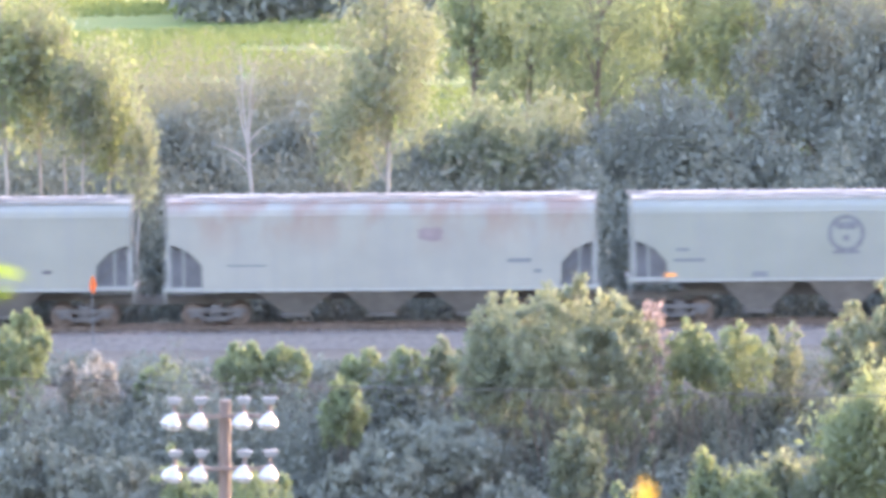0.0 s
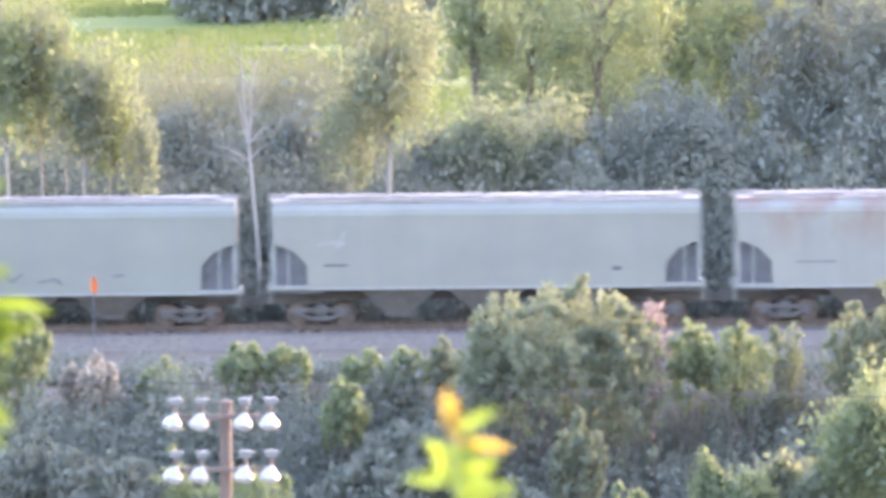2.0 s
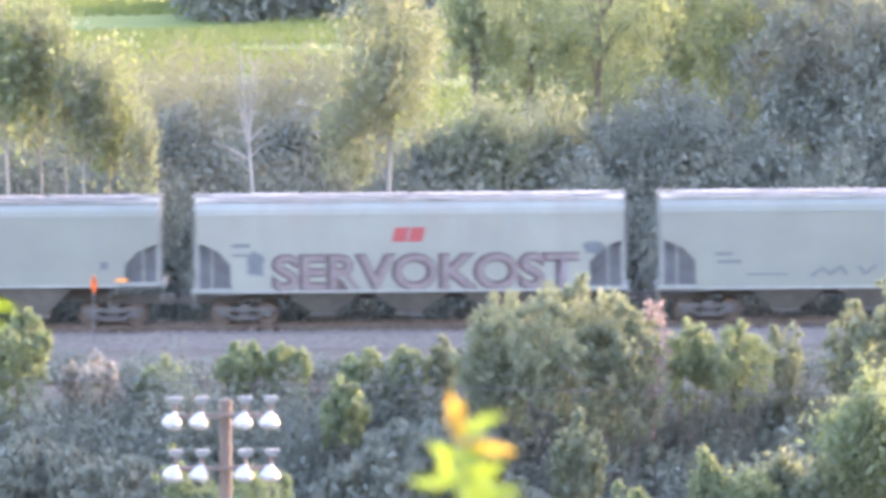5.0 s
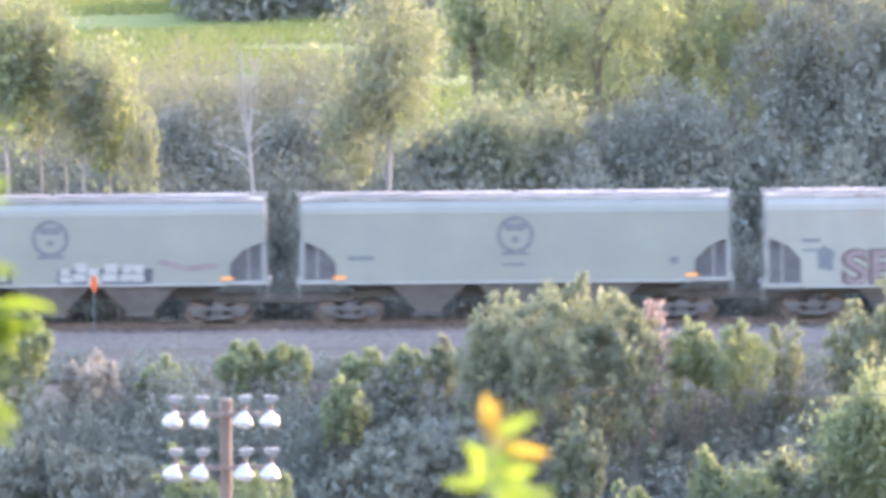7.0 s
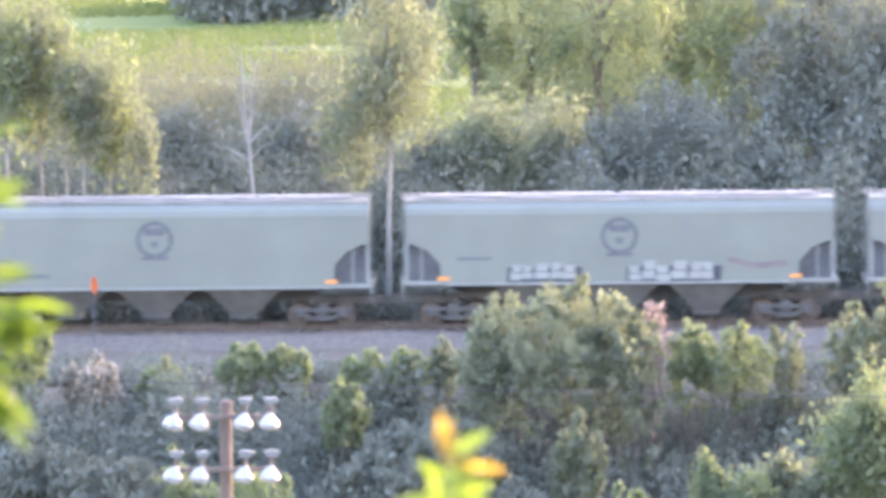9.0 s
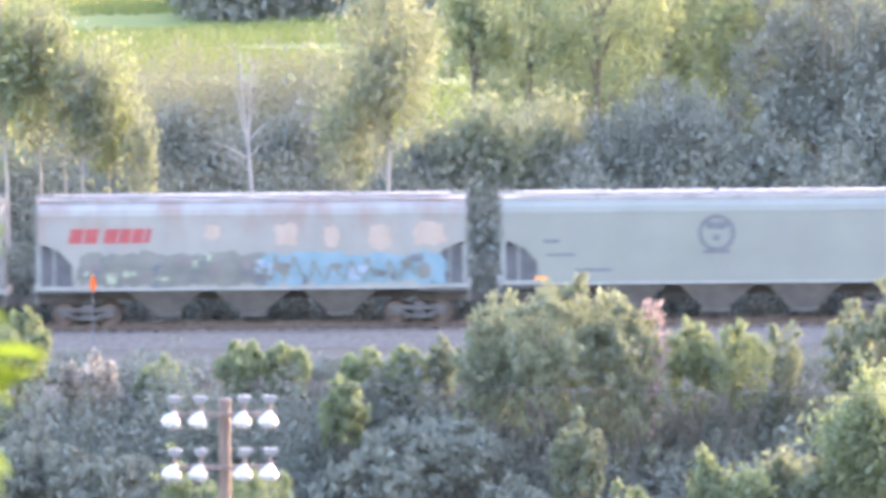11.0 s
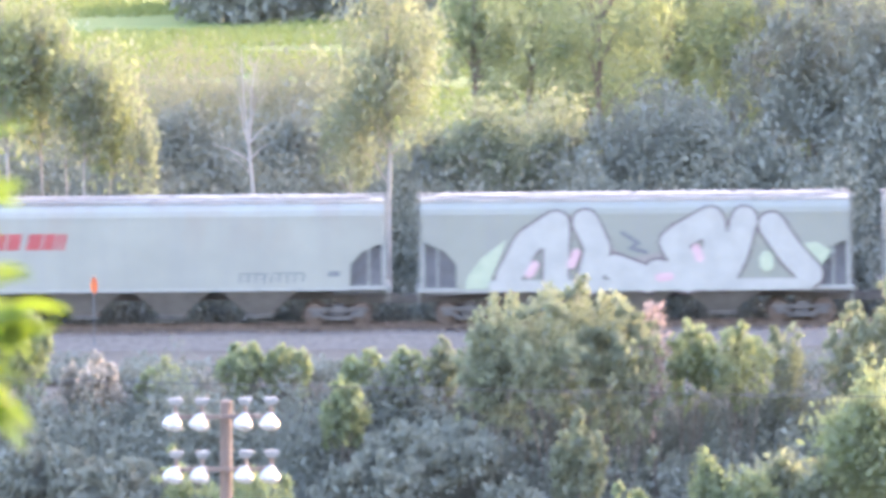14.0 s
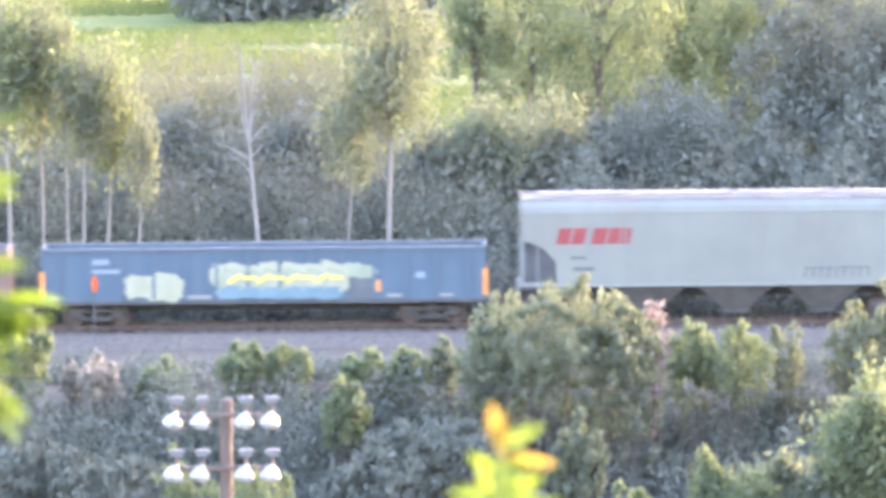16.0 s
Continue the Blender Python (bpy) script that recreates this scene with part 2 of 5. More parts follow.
def ground():
    ys = sorted(set(list(np.arange(-600, 0, 60)) + list(np.arange(0, 240, 6)) + list(np.arange(240, 330, 1.0))
                    + list(np.arange(330, 620, 5.0)) + list(np.geomspace(620, 6000, 14))))
    xs = sorted(set([-4000, -1500, -600, -250, -120, -70] + list(np.arange(-40, 40.5, 1.25)) + [70, 120, 250, 600, 1500, 4000]))
    bm = bmesh.new()
    rows = []
    for y in ys:
        row = []
        for x in xs:
            z = ground_z(y)
            if 235 < y < 297 or 306 < y < 620:
                z += 0.14 * noise.noise((x * 0.25, y * 0.25, 0)) + 0.05 * noise.noise((x, y, 3))
            row.append(bm.verts.new((x, y, z)))
        rows.append(row)
    for r0, r1 in zip(rows, rows[1:]):
        for i in range(len(xs) - 1):
            bm.faces.new((r0[i], r0[i + 1], r1[i + 1], r1[i]))
    m, n, l, b = nodes_of("earth_and_grass")
    co, sp = n.new("ShaderNodeTexCoord"), n.new("ShaderNodeSeparateXYZ")
    l.new(co.outputs["Object"], sp.inputs[0])
    big, fine = tex(n, l, 0.25, 4), tex(n, l, 3.0, 6)
    gravel = mixc(n, l, fine, (0.095, 0.077, 0.058), (0.165, 0.136, 0.102))
    gravel = mixc(n, l, ramp(n, l, big, [(0.5, (0, 0, 0)), (0.7, (0.5, 0.5, 0.5))]), gravel, (0.12, 0.11, 0.08))
    soil = mixc(n, l, fine, (0.06, 0.06, 0.04), (0.14, 0.13, 0.09))
    meadow = mixc(n, l, big, mixc(n, l, fine, (0.06, 0.088, 0.025), (0.10, 0.13, 0.035)), (0.12, 0.145, 0.04))

    def between(lo, hi, w):
        a, c = n.new("ShaderNodeMapRange"), n.new("ShaderNodeMapRange")
        for r, e0, e1 in ((a, lo - w, lo + w), (c, hi + w, hi - w)):
            r.inputs["From Min"].default_value, r.inputs["From Max"].default_value = e0, e1
            l.new(sp.outputs["Y"], r.inputs[0])
        k = n.new("ShaderNodeMath")
        k.operation = "MULTIPLY"
        l.new(a.outputs[0], k.inputs[0]), l.new(c.outputs[0], k.inputs[1])
        return k.outputs[0]
    c = mixc(n, l, between(283.5, 305.5, 1.5), soil, gravel)
    c = mixc(n, l, between(400, 5900, 20), c, meadow)
    l.new(c, b.inputs["Base Color"])
    b.inputs["Roughness"].default_value, b.inputs["Specular IOR Level"].default_value = 1.0, 0.1
    bp = n.new("ShaderNodeBump")
    bp.inputs["Strength"].default_value, bp.inputs["Distance"].default_value = 0.7, 0.08
    l.new(fine, bp.inputs["Height"])
    l.new(bp.outputs[0], b.inputs["Normal"])
    tagged(part("ground", bm, m, smooth=True), "valley ground of gravel, soil and green meadow", "ground", kind="structure")


ground()
TRACK_Y, RAIL_TOP = 301.55, 0.0


def track():
    """Ballast bed, sleepers and two rails along x."""
    bm = bmesh.new()
    prof = [(-3.6, -0.95), (-2.3, -0.28), (-1.4, -0.24), (1.4, -0.24), (2.3, -0.28), (3.6, -0.95)]
    xs = np.arange(-260, 261, 2.0)
    rows = [[bm.verts.new((x, TRACK_Y + y + 0.08 * noise.noise((x, y, 1)), z + 0.05 * noise.noise((x * 0.7, y, 2)))) for y, z in prof] for x in xs]
    for r0, r1 in zip(rows, rows[1:]):
        for k in range(len(prof) - 1):
            bm.faces.new((r0[k], r1[k], r1[k + 1], r0[k + 1]))
    bed = tagged(part("track_bed", bm, BALLAST), "grey crushed stone ballast under the railway", "ballast", kind="structure")
    for s in (-1, 1):
        y = TRACK_Y + s * 0.75
        bm = bmesh.new()
        prof = [(-0.075, -0.178), (0.075, -0.178), (0.075, -0.16), (0.012, -0.14), (0.012, -0.05), (0.037, -0.035), (0.035, 0.0),
                (-0.035, 0.0), (-0.037, -0.035), (-0.012, -0.05), (-0.012, -0.14), (-0.075, -0.16)]
        e0, e1 = [[bm.verts.new((x, y + a, z)) for a, z in prof] for x in (-260, 260)]
        for k in range(12):
            bm.faces.new((e0[k], e1[k], e1[(k + 1) % 12], e0[(k + 1) % 12]))
        tagged(part("rail", bm, WHEEL), "rusty steel rail with a worn top", "rail", "rails of the track")
    bm = bmesh.new()
    for i in range(-130, 131):
        box(bm, i * 0.56 - 0.11, i * 0.56 + 0.11, TRACK_Y - 1.3, TRACK_Y + 1.3, -0.32, -0.178)
    tagged(part("sleepers", bm, SLEEPER), "row of dark tarred wooden sleepers in ballast", "sleepers", kind="stuff")


track()

# ------------------------------------------------------------------ rolling stock
HALF, SIDE = 8.17, 1.55          # half the body's length and width of a covered hopper
PITCH = 17.73                    # from one hopper to the next


def bogie(parent, x):
    """A two-axle truck: side frames, bolster, springs, and turning wheelsets."""
    bm = bmesh.new()
    for s in (-1, 1):
        y = s * 1.0
        box(bm, -1.15, 1.15, y - 0.07, y + 0.07, 0.52, 0.68, 0.03)
        box(bm, -0.45, 0.45, y - 0.07, y + 0.07, 0.20, 0.34, 0.03)
        for e in (-1, 1):
            tube(bm, [(e * 0.45, y, 0.27), (e * 0.80, y, 0.55)], [0.09, 0.09], 6)
            box(bm, e * 0.87 - 0.14, e * 0.87 + 0.14, y - 0.1, y + 0.1, 0.30, 0.56, 0.03)
        for k in (-0.15, 0.0, 0.15):
            tube(bm, [(k, y, 0.34), (k, y, 0.53)], [0.06, 0.06], 8)
    box(bm, -0.2, 0.2, -1.0, 1.0, 0.55, 0.80, 0.03)
    b = part("bogie", bm, STEEL_DARK, parent)
    b.location = (x, 0, 0)
    for e in (-1, 1):
        bm = bmesh.new()
        tube(bm, [(0, -1.05, 0), (0, 1.05, 0)], [0.08, 0.08], 10)
        for s in (-1, 1):
            tube(bm, [(0, s * 0.69, 0), (0, s * 0.72, 0), (0, s * 0.82, 0)], [0.45, 0.43, 0.42], 24)
            for k in range(4):
                a = k * math.pi / 2
                box(bm, 0.22 * math.cos(a) - 0.05, 0.22 * math.cos(a) + 0.05, s * 0.84 - 0.03, s * 0.84 + 0.02,
                    0.22 * math.sin(a) - 0.05, 0.22 * math.sin(a) + 0.05)
        w = part("wheelset", bm, WHEEL, b)
        w.location = (e * 0.87, 0, 0.425)
    return b


def hopper_body(paint, parent, low):
    """Side sheets with the open corners at both ends, curved shoulders and a cambered roof, one welded shell. low: sill height."""
    bm = bmesh.new()
    # outline of a side sheet, from the sill up to the shoulder
    def side(y, yt):
        pts = [(-6.75, low), (6.75, low), (6.85, low + 0.35), (6.85, 2.35), (7.35, 2.88), (7.95, 3.12), (HALF, 3.12), (HALF, 4.22),
               (-HALF, 4.22), (-HALF, 3.12), (-7.95, 3.12), (-7.35, 2.88), (-6.85, 2.35), (-6.85, low + 0.35)]
        return [bm.verts.new((x, y, z)) for x, z in pts]
    outer, inner = side(-SIDE, 0), side(-SIDE + 0.06, 0)
    bm.faces.new(outer)
    bm.faces.new(inner[::-1])
    for i in range(len(outer)):
        j = (i + 1) % len(outer)
        if not (outer[i].co.z > 4.2 and outer[j].co.z > 4.2):
            bm.faces.new((outer[i], inner[i], inner[j], outer[j]))
    outer, inner = side(SIDE, 0), side(SIDE - 0.06, 0)
    bm.faces.new(outer[::-1])
    bm.faces.new(inner)
    for i in range(len(outer)):
        j = (i + 1) % len(outer)
        if not (outer[i].co.z > 4.2 and outer[j].co.z > 4.2):
            bm.faces.new((outer[i], outer[j], inner[j], inner[i]))
    # shoulders and roof
    prof = [(-SIDE - 0.012, 4.20), (-SIDE - 0.012, 4.235), (-SIDE, 4.24), (-SIDE + 0.06, 4.46), (-SIDE + 0.2, 4.62), (-SIDE + 0.45, 4.70), (-0.4, 4.80),
            (0.4, 4.80), (SIDE - 0.45, 4.70), (SIDE - 0.2, 4.62), (SIDE - 0.06, 4.46), (SIDE, 4.24), (SIDE + 0.012, 4.20)]
    ends = []
    for x in (-HALF, HALF):
        ends.append([bm.verts.new((x, y, z)) for y, z in prof])
    for k in range(len(prof) - 1):
        bm.faces.new((ends[0][k], ends[1][k], ends[1][k + 1], ends[0][k + 1]))
    for e in ends:
        low_v = [bm.verts.new((e[0].co.x, y, 3.12)) for y in (SIDE - 0.001, -SIDE + 0.001)]
        bm.faces.new(e + low_v)
    return part("body", bm, paint, parent)


def hopper(name_label, paint, low=1.33, roof=ROOF, trim=TRIM, slopes=HOPPER):
    """A covered hopper car, standing on the rails at the world's middle, its near side towards -y."""
    car = tagged(new("covered_hopper"), name_label, "freight car", "cars of the train")
    hopper_body(paint, car, low)
    for e in (-1, 1):
        # slope sheet behind the open corner, and the end wall under the roof
        # The sheet's dark grey paints in the shade of the recess.
        bm = bmesh.new()
        vs = [bm.verts.new(p) for p in ((e * 8.12, -1.5, 3.12), (e * 8.12, 1.5, 3.12), (e * 6.2, 1.5, 1.25), (e * 6.2, -1.5, 1.25))]
        bm.faces.new(vs)
        bm.normal_update()
        bmesh.ops.solidify(bm, geom=bm.faces[:], thickness=0.04)
        part("slope_sheet", bm, CORNER_SHADE, car, "sloping end sheet darkened for shade")
        part("end_sill", boxes((min(e * 6.7, e * 8.35), max(e * 6.7, e * 8.35), -1.52, -1.40, low + 0.02, low + 0.17), (min(e * 6.7, e * 8.35), max(e * 6.7, e * 8.35), 1.40, 1.52, low + 0.02, low + 0.17),
                               (e * 8.30 - 0.05, e * 8.30 + 0.05, -1.4, 1.4, low - 0.1, low + 0.17), bevel=0.012), trim, car)
        # Added plates that close the opening, coloured dark in place of its shade.
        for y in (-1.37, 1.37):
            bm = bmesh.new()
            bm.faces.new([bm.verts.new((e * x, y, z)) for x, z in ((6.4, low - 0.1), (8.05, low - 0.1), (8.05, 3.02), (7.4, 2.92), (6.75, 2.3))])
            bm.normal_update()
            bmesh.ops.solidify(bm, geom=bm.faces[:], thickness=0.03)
            part("shear_plate", bm, CORNER_SHADE, car, "added plate darkened for the shade in the open corner")
        for y in (-1.47, 1.47):
            part("corner_post", boxes((e * 8.12 - 0.06, e * 8.12 + 0.06, y - 0.06, y + 0.06, low + 0.1, 3.14)), trim, car)
            part("brace_post", boxes((e * 7.55 - 0.03, e * 7.55 + 0.03, y - 0.04, y + 0.04, low + 0.1, 2.98)), trim, car)
        bm = bmesh.new()
        for y in (-1.42, -0.98):
            tube(bm, [(e * 8.26, y, low - 0.5), (e * 8.26, y, 4.75)], [0.02, 0.02], 5)
        for k in range(11):
            z = low - 0.3 + k * 0.36
            tube(bm, [(e * 8.26, -1.42, z), (e * 8.26, -0.98, z)], [0.014, 0.014], 5)
        part("ladder", bm, trim, car)
        bm = boxes((min(e * 6.3, e * 8.75), max(e * 6.3, e * 8.75), -0.2, 0.2, 0.78, 1.12), (e * 8.72 - 0.18, e * 8.72 + 0.14, -0.14, 0.14, 0.75, 1.05), bevel=0.03)
        part("coupler", bm, STEEL_DARK, car)
        bm = bmesh.new()
        tube(bm, [(e * 8.0, 0.55, 1.75), (e * 8.0, 1.25, 1.75)], [0.19, 0.19], 14)
        part("air_tank", bm, STEEL_DARK, car)
        bogie(car, e * 6.35)
    # three pairs of outlets between the trucks
    for cx in (-3.35, 0.0, 3.35):
        bm = bmesh.new()
        top = [bm.verts.new((cx + sx * 1.55, sy * 1.42, low + 0.05)) for sx, sy in ((-1, -1), (1, -1), (1, 1), (-1, 1))]
        bot = [bm.verts.new((cx + sx * 0.42, sy * 0.55, 0.42)) for sx, sy in ((-1, -1), (1, -1), (1, 1), (-1, 1))]
        for k in range(4):
            bm.faces.new((top[k], bot[k], bot[(k + 1) % 4], top[(k + 1) % 4]))
        bm.faces.new(bot)
        h = part("hopper_outlet", bm, slopes, car, "dusty grey discharge hopper")
        part("gate", boxes((cx - 0.55, cx + 0.55, -0.75, 0.75, 0.30, 0.42), bevel=0.02), STEEL_DARK, h)
    part("centre_sill", boxes((-6.3, 6.3, -0.3, 0.3, 0.95, low)), STEEL_DARK, car)
    part("side_sill", boxes((-6.75, 6.75, -SIDE - 0.025, -SIDE - 0.002, low, low + 0.10), (-6.75, 6.75, SIDE + 0.002, SIDE + 0.025, low, low + 0.10)), trim, car)
    # roof: hatch covers on their coaming and a running board
    part("hatch_coaming", boxes((-7.6, 7.6, -0.42, 0.42, 4.79, 4.86)), roof, car)
    for k in range(4):
        x = -5.7 + k * 3.8
        part("hatch_cover", boxes((x - 1.75, x + 1.75, -0.36, 0.36, 4.86, 4.92), (x - 1.3, x - 1.2, -0.45, 0.45, 4.92, 4.95), (x + 1.2, x + 1.3, -0.45, 0.45, 4.92, 4.95), bevel=0.01), roof, car)
    for s in (-1, 1):
        part("running_board", boxes(*[(-8.3 + k * 2.08, -8.3 + k * 2.08 + 2.02, s * 0.95 - 0.22, s * 0.95 + 0.22, 4.86 + 0.012 * (k % 2), 4.90 + 0.012 * (k % 2)) for k in range(8)],
                                    *[(-8.2 + k * 1.82, -8.17 + k * 1.82, s * 0.95 - 0.2, s * 0.95 + 0.2, 4.66, 4.86) for k in range(10)]), roof, car)
    return car


# flat paint on the near side of a car; x along the car, z above the rails
def ribbon(bm, pts, width, y):
    """A brush stroke with round ends and joints."""
    k = 0
    for i, (x, z) in enumerate(pts):
        vs = [bm.verts.new((x + width / 2 * math.cos(a * math.pi / 6), y - 0.0008 * k, z + width / 2 * math.sin(a * math.pi / 6))) for a in range(12)]
        bm.faces.new(vs)
        k += 1
        if i + 1 < len(pts):
            x1, z1 = pts[i + 1]
            d = Vector((x1 - x, z1 - z)).normalized() * width / 2
            bm.faces.new([bm.verts.new((px, y - 0.0008 * k, pz)) for px, pz in
                          ((x - d.y, z + d.x), (x + d.y, z - d.x), (x1 + d.y, z1 - d.x), (x1 - d.y, z1 + d.x))])
            k += 1


def strokes(car, name, lines, width, material, lift=0.006, label=""):
    for i, pts in enumerate(lines):
        bm = bmesh.new()
        ribbon(bm, pts, width, -SIDE - 0.026 - lift - 0.0012 * i)
        part(name, bm, material, car, label)


def bars(car, name, rects, material, lean=0.0, lift=0.006, label=""):
    """Plain upright or leaning bars: x, z, width, height."""
    y = -SIDE - 0.004 - lift
    for x, z, w, h in rects:
        bm = bmesh.new()
        bm.faces.new([bm.verts.new(p) for p in ((x, y, z), (x + w, y, z), (x + w + lean * h, y, z + h), (x + lean * h, y, z + h))])
        part(name, bm, material, car, label)


def blots(car, name, spots, material, seed, lift=0.006, label=""):
    """Uneven sprayed patches: x, z, half width, half height."""
    rng = random.Random(seed)
    for i, (x, z, a, b) in enumerate(spots):
        bm = bmesh.new()
        vs = []
        for k in range(22):
            t = k * 2 * math.pi / 22
            q = rng.uniform(0.78, 1.12)
            cx = math.copysign(abs(math.cos(t)) ** 0.6, math.cos(t))
            cz = math.copysign(abs(math.sin(t)) ** 0.6, math.sin(t))
            vs.append(bm.verts.new((x + a * q * cx, -SIDE - 0.004 - lift - 0.0012 * i, z + b * q * cz)))
        bm.faces.new(vs)
        part(name, bm, material, car, label)


def patch(car, name, pts, material, lift, label=""):
    """A flat sprayed field with straight edges."""
    bm = bmesh.new()
    bm.faces.new([bm.verts.new((x, -SIDE - 0.004 - lift, z)) for x, z in pts])
    part(name, bm, material, car, label)


def emblem(car, x, z, r):
    """A round dark emblem: a ring with a crown piece, a centre spot and a foot."""
    bm = bmesh.new()
    y = -SIDE - 0.012
    n = 28
    for k in range(n):
        a, b = 2 * math.pi * k / n, 2 * math.pi * (k + 1) / n
        bm.faces.new([bm.verts.new((x + q * math.cos(t), y, z + q * math.sin(t))) for q, t in ((r, a), (r, b), (r * 0.76, b), (r * 0.76, a))])
    ribbon(bm, [(x - r * 0.38, z + r * 0.42), (x + r * 0.38, z + r * 0.42)], r * 0.42, y - 0.004)
    ribbon(bm, [(x - r * 0.02, z - r * 0.24), (x + r * 0.02, z - r * 0.24)], r * 0.36, y - 0.004)
    ribbon(bm, [(x - r * 0.62, z - r * 0.98), (x + r * 0.62, z - r * 0.98)], r * 0.20, y - 0.004)
    return part("emblem", bm, EMBLEM, car, "round dark emblem")


def lettering(car, text, x, z, height, width, material, y_lift, name="lettering", label="", bold=0.02):
    """A word in the built-in font, set on the near side, fitted to a width and a cap height."""
    cu = bpy.data.curves.new("word", "FONT")
    cu.body, cu.size, cu.offset = text, 1.0, bold
    tmp = new("word", cu)
    me = bpy.data.meshes.new_from_object(tmp.evaluated_get(bpy.context.evaluated_depsgraph_get()))
    bpy.data.objects.remove(tmp)
    bpy.data.curves.remove(cu)
    co = np.array([v.co[:] for v in me.vertices])
    lo, hi = co.min(0), co.max(0)
    for v in me.vertices:
        v.co = (x + (v.co.x - lo[0]) / (hi[0] - lo[0]) * width, -SIDE - 0.004 - y_lift, z + (v.co.y - lo[1]) / (hi[1] - lo[1]) * height)
    me.materials.clear()
    me.materials.append(material)
    ob = new(name, me)
    ob.parent = car
    return tagged(ob, label) if label else ob


TRAIN = []     # things and their places in the train, in metres behind the first car's middle
def grey(name, base, rust, seed, grime=0.45):
    return car_paint(name, base, (0.145, 0.147, 0.14), rust, seed, grime)


def add(car, place):
    TRAIN.append((car, place))
    return car


def orange_tabs(car, low):
    """Small orange placards over the end sills."""
    for x in (-6.95, 6.5):
        bars(car, "orange_tab", [(x, low + 0.2, 0.45, 0.14)], ORANGE, 0, 0.024)


def slanted_mark(car, x, z, h, widths, label):
    """The red owner's mark, as plain leaning blocks in its colour."""
    rects, at = [], x
    for w in widths:
        if w > 0:
            rects.append((at, z, w, h))
        at += abs(w) + 0.07
    bars(car, "owner_mark", rects, RED, 0.22, 0.006, label)


P_BLUE = grey("blue_grey_paint", (0.165, 0.174, 0.139), 0.0, 1)
P_GREY = grey("light_grey_paint", (0.176, 0.179, 0.143), 0.0, 3)
P_RUST = grey("rust_flecked_grey_paint", (0.195, 0.195, 0.160), 0.8, 2)
P_HEAVY = grey("rust_stained_white_paint", (0.206, 0.202, 0.172), 0.7, 5)
P_CLEAN = grey("chalky_white_paint", (0.197, 0.204, 0.166), 0.25, 4, 0.3)

c = add(hopper("blue-grey covered hopper car with a round dark emblem", P_BLUE, 1.58), 0)
emblem(c, 0.0, 3.38, 0.72)
bars(c, "stencil", [(-6.5, 2.75, 0.5, 0.12), (-6.6, 2.35, 1.2, 0.12), (-3.6, 1.75, 0.6, 0.2)], FAINT)
orange_tabs(c, 1.58)

c = add(hopper("grey covered hopper car with rusty patches along its roof edge", P_RUST, 1.33), 1)
blots(c, "brown_stain", [(1.9, 3.5, 0.5, 0.28)], MAUVE, 3)
bars(c, "stencil", [(4.8, 2.38, 0.9, 0.16), (5.8, 1.98, 0.3, 0.14), (-5.9, 2.3, 1.5, 0.07)], FAINT)

c = add(hopper("pale grey covered hopper car with a small white scrawl", P_GREY, 1.40), 2)
strokes(c, "scrawl", [[(-6.4, 3.15), (-5.6, 3.25), (-5.4, 3.6)], [(-5.7, 3.05), (-5.45, 3.2)]], 0.12, TRIM)
bars(c, "stencil", [(4.8, 2.08, 0.35, 0.14), (-6.2, 2.3, 0.9, 0.08)], INK)

c = add(hopper("blue-grey covered hopper car with dark scribbles low on its side", P_BLUE, 1.25), 3)
bars(c, "stencil", [(-6.1, 2.55, 0.7, 0.12), (-6.0, 2.25, 0.9, 0.12), (-4.9, 1.78, 1.6, 0.07)], FAINT)
strokes(c, "scribble", [[(-2.4, 1.75), (-2.0, 2.05), (-1.7, 1.8), (-1.3, 2.1), (-1.1, 1.8)], [(-0.6, 2.1), (-0.4, 1.8), (0.0, 2.1)],
                        [(0.7, 1.8), (1.3, 1.9), (1.5, 1.72)], [(3.5, 2.0), (3.9, 2.05)]], 0.10, FAINT)

c = add(hopper("light blue-grey covered hopper car with brown block-letter graffiti", P_CLEAN, 1.25), 4)
lettering(c, "SERVOKOST", -5.3, 1.30, 1.45, 11.75, BROWN, 0.010, "graffiti_shadow", "brown drop shadow of the letters", 0.055)
lettering(c, "SERVOKOST", -5.15, 1.36, 1.32, 11.6, MAUVE, 0.028, "graffiti", "mauve block letters", 0.012)
blots(c, "blue_blot", [(-5.9, 2.35, 0.35, 0.5), (7.0, 2.9, 0.4, 0.25)], FAINT, 8)
slanted_mark(c, -0.7, 3.18, 0.55, (0.55, 0.55), "faded red owner's mark")
bars(c, "stencil", [(-6.8, 3.0, 0.7, 0.14), (-6.8, 2.65, 0.6, 0.10)], FAINT)

c = add(hopper("blue-grey covered hopper car with an emblem and dim stencils", P_BLUE, 1.53), 5)
emblem(c, 0.0, 3.38, 0.72)
bars(c, "stencil", [(-6.4, 2.45, 1.0, 0.16), (-0.5, 2.2, 0.9, 0.10), (5.9, 2.2, 0.3, 0.3)], FAINT)
orange_tabs(c, 1.53)

c = add(hopper("blue-grey covered hopper car with an emblem and white graffiti", P_BLUE, 1.53), 6)
emblem(c, 0.0, 3.38, 0.72)


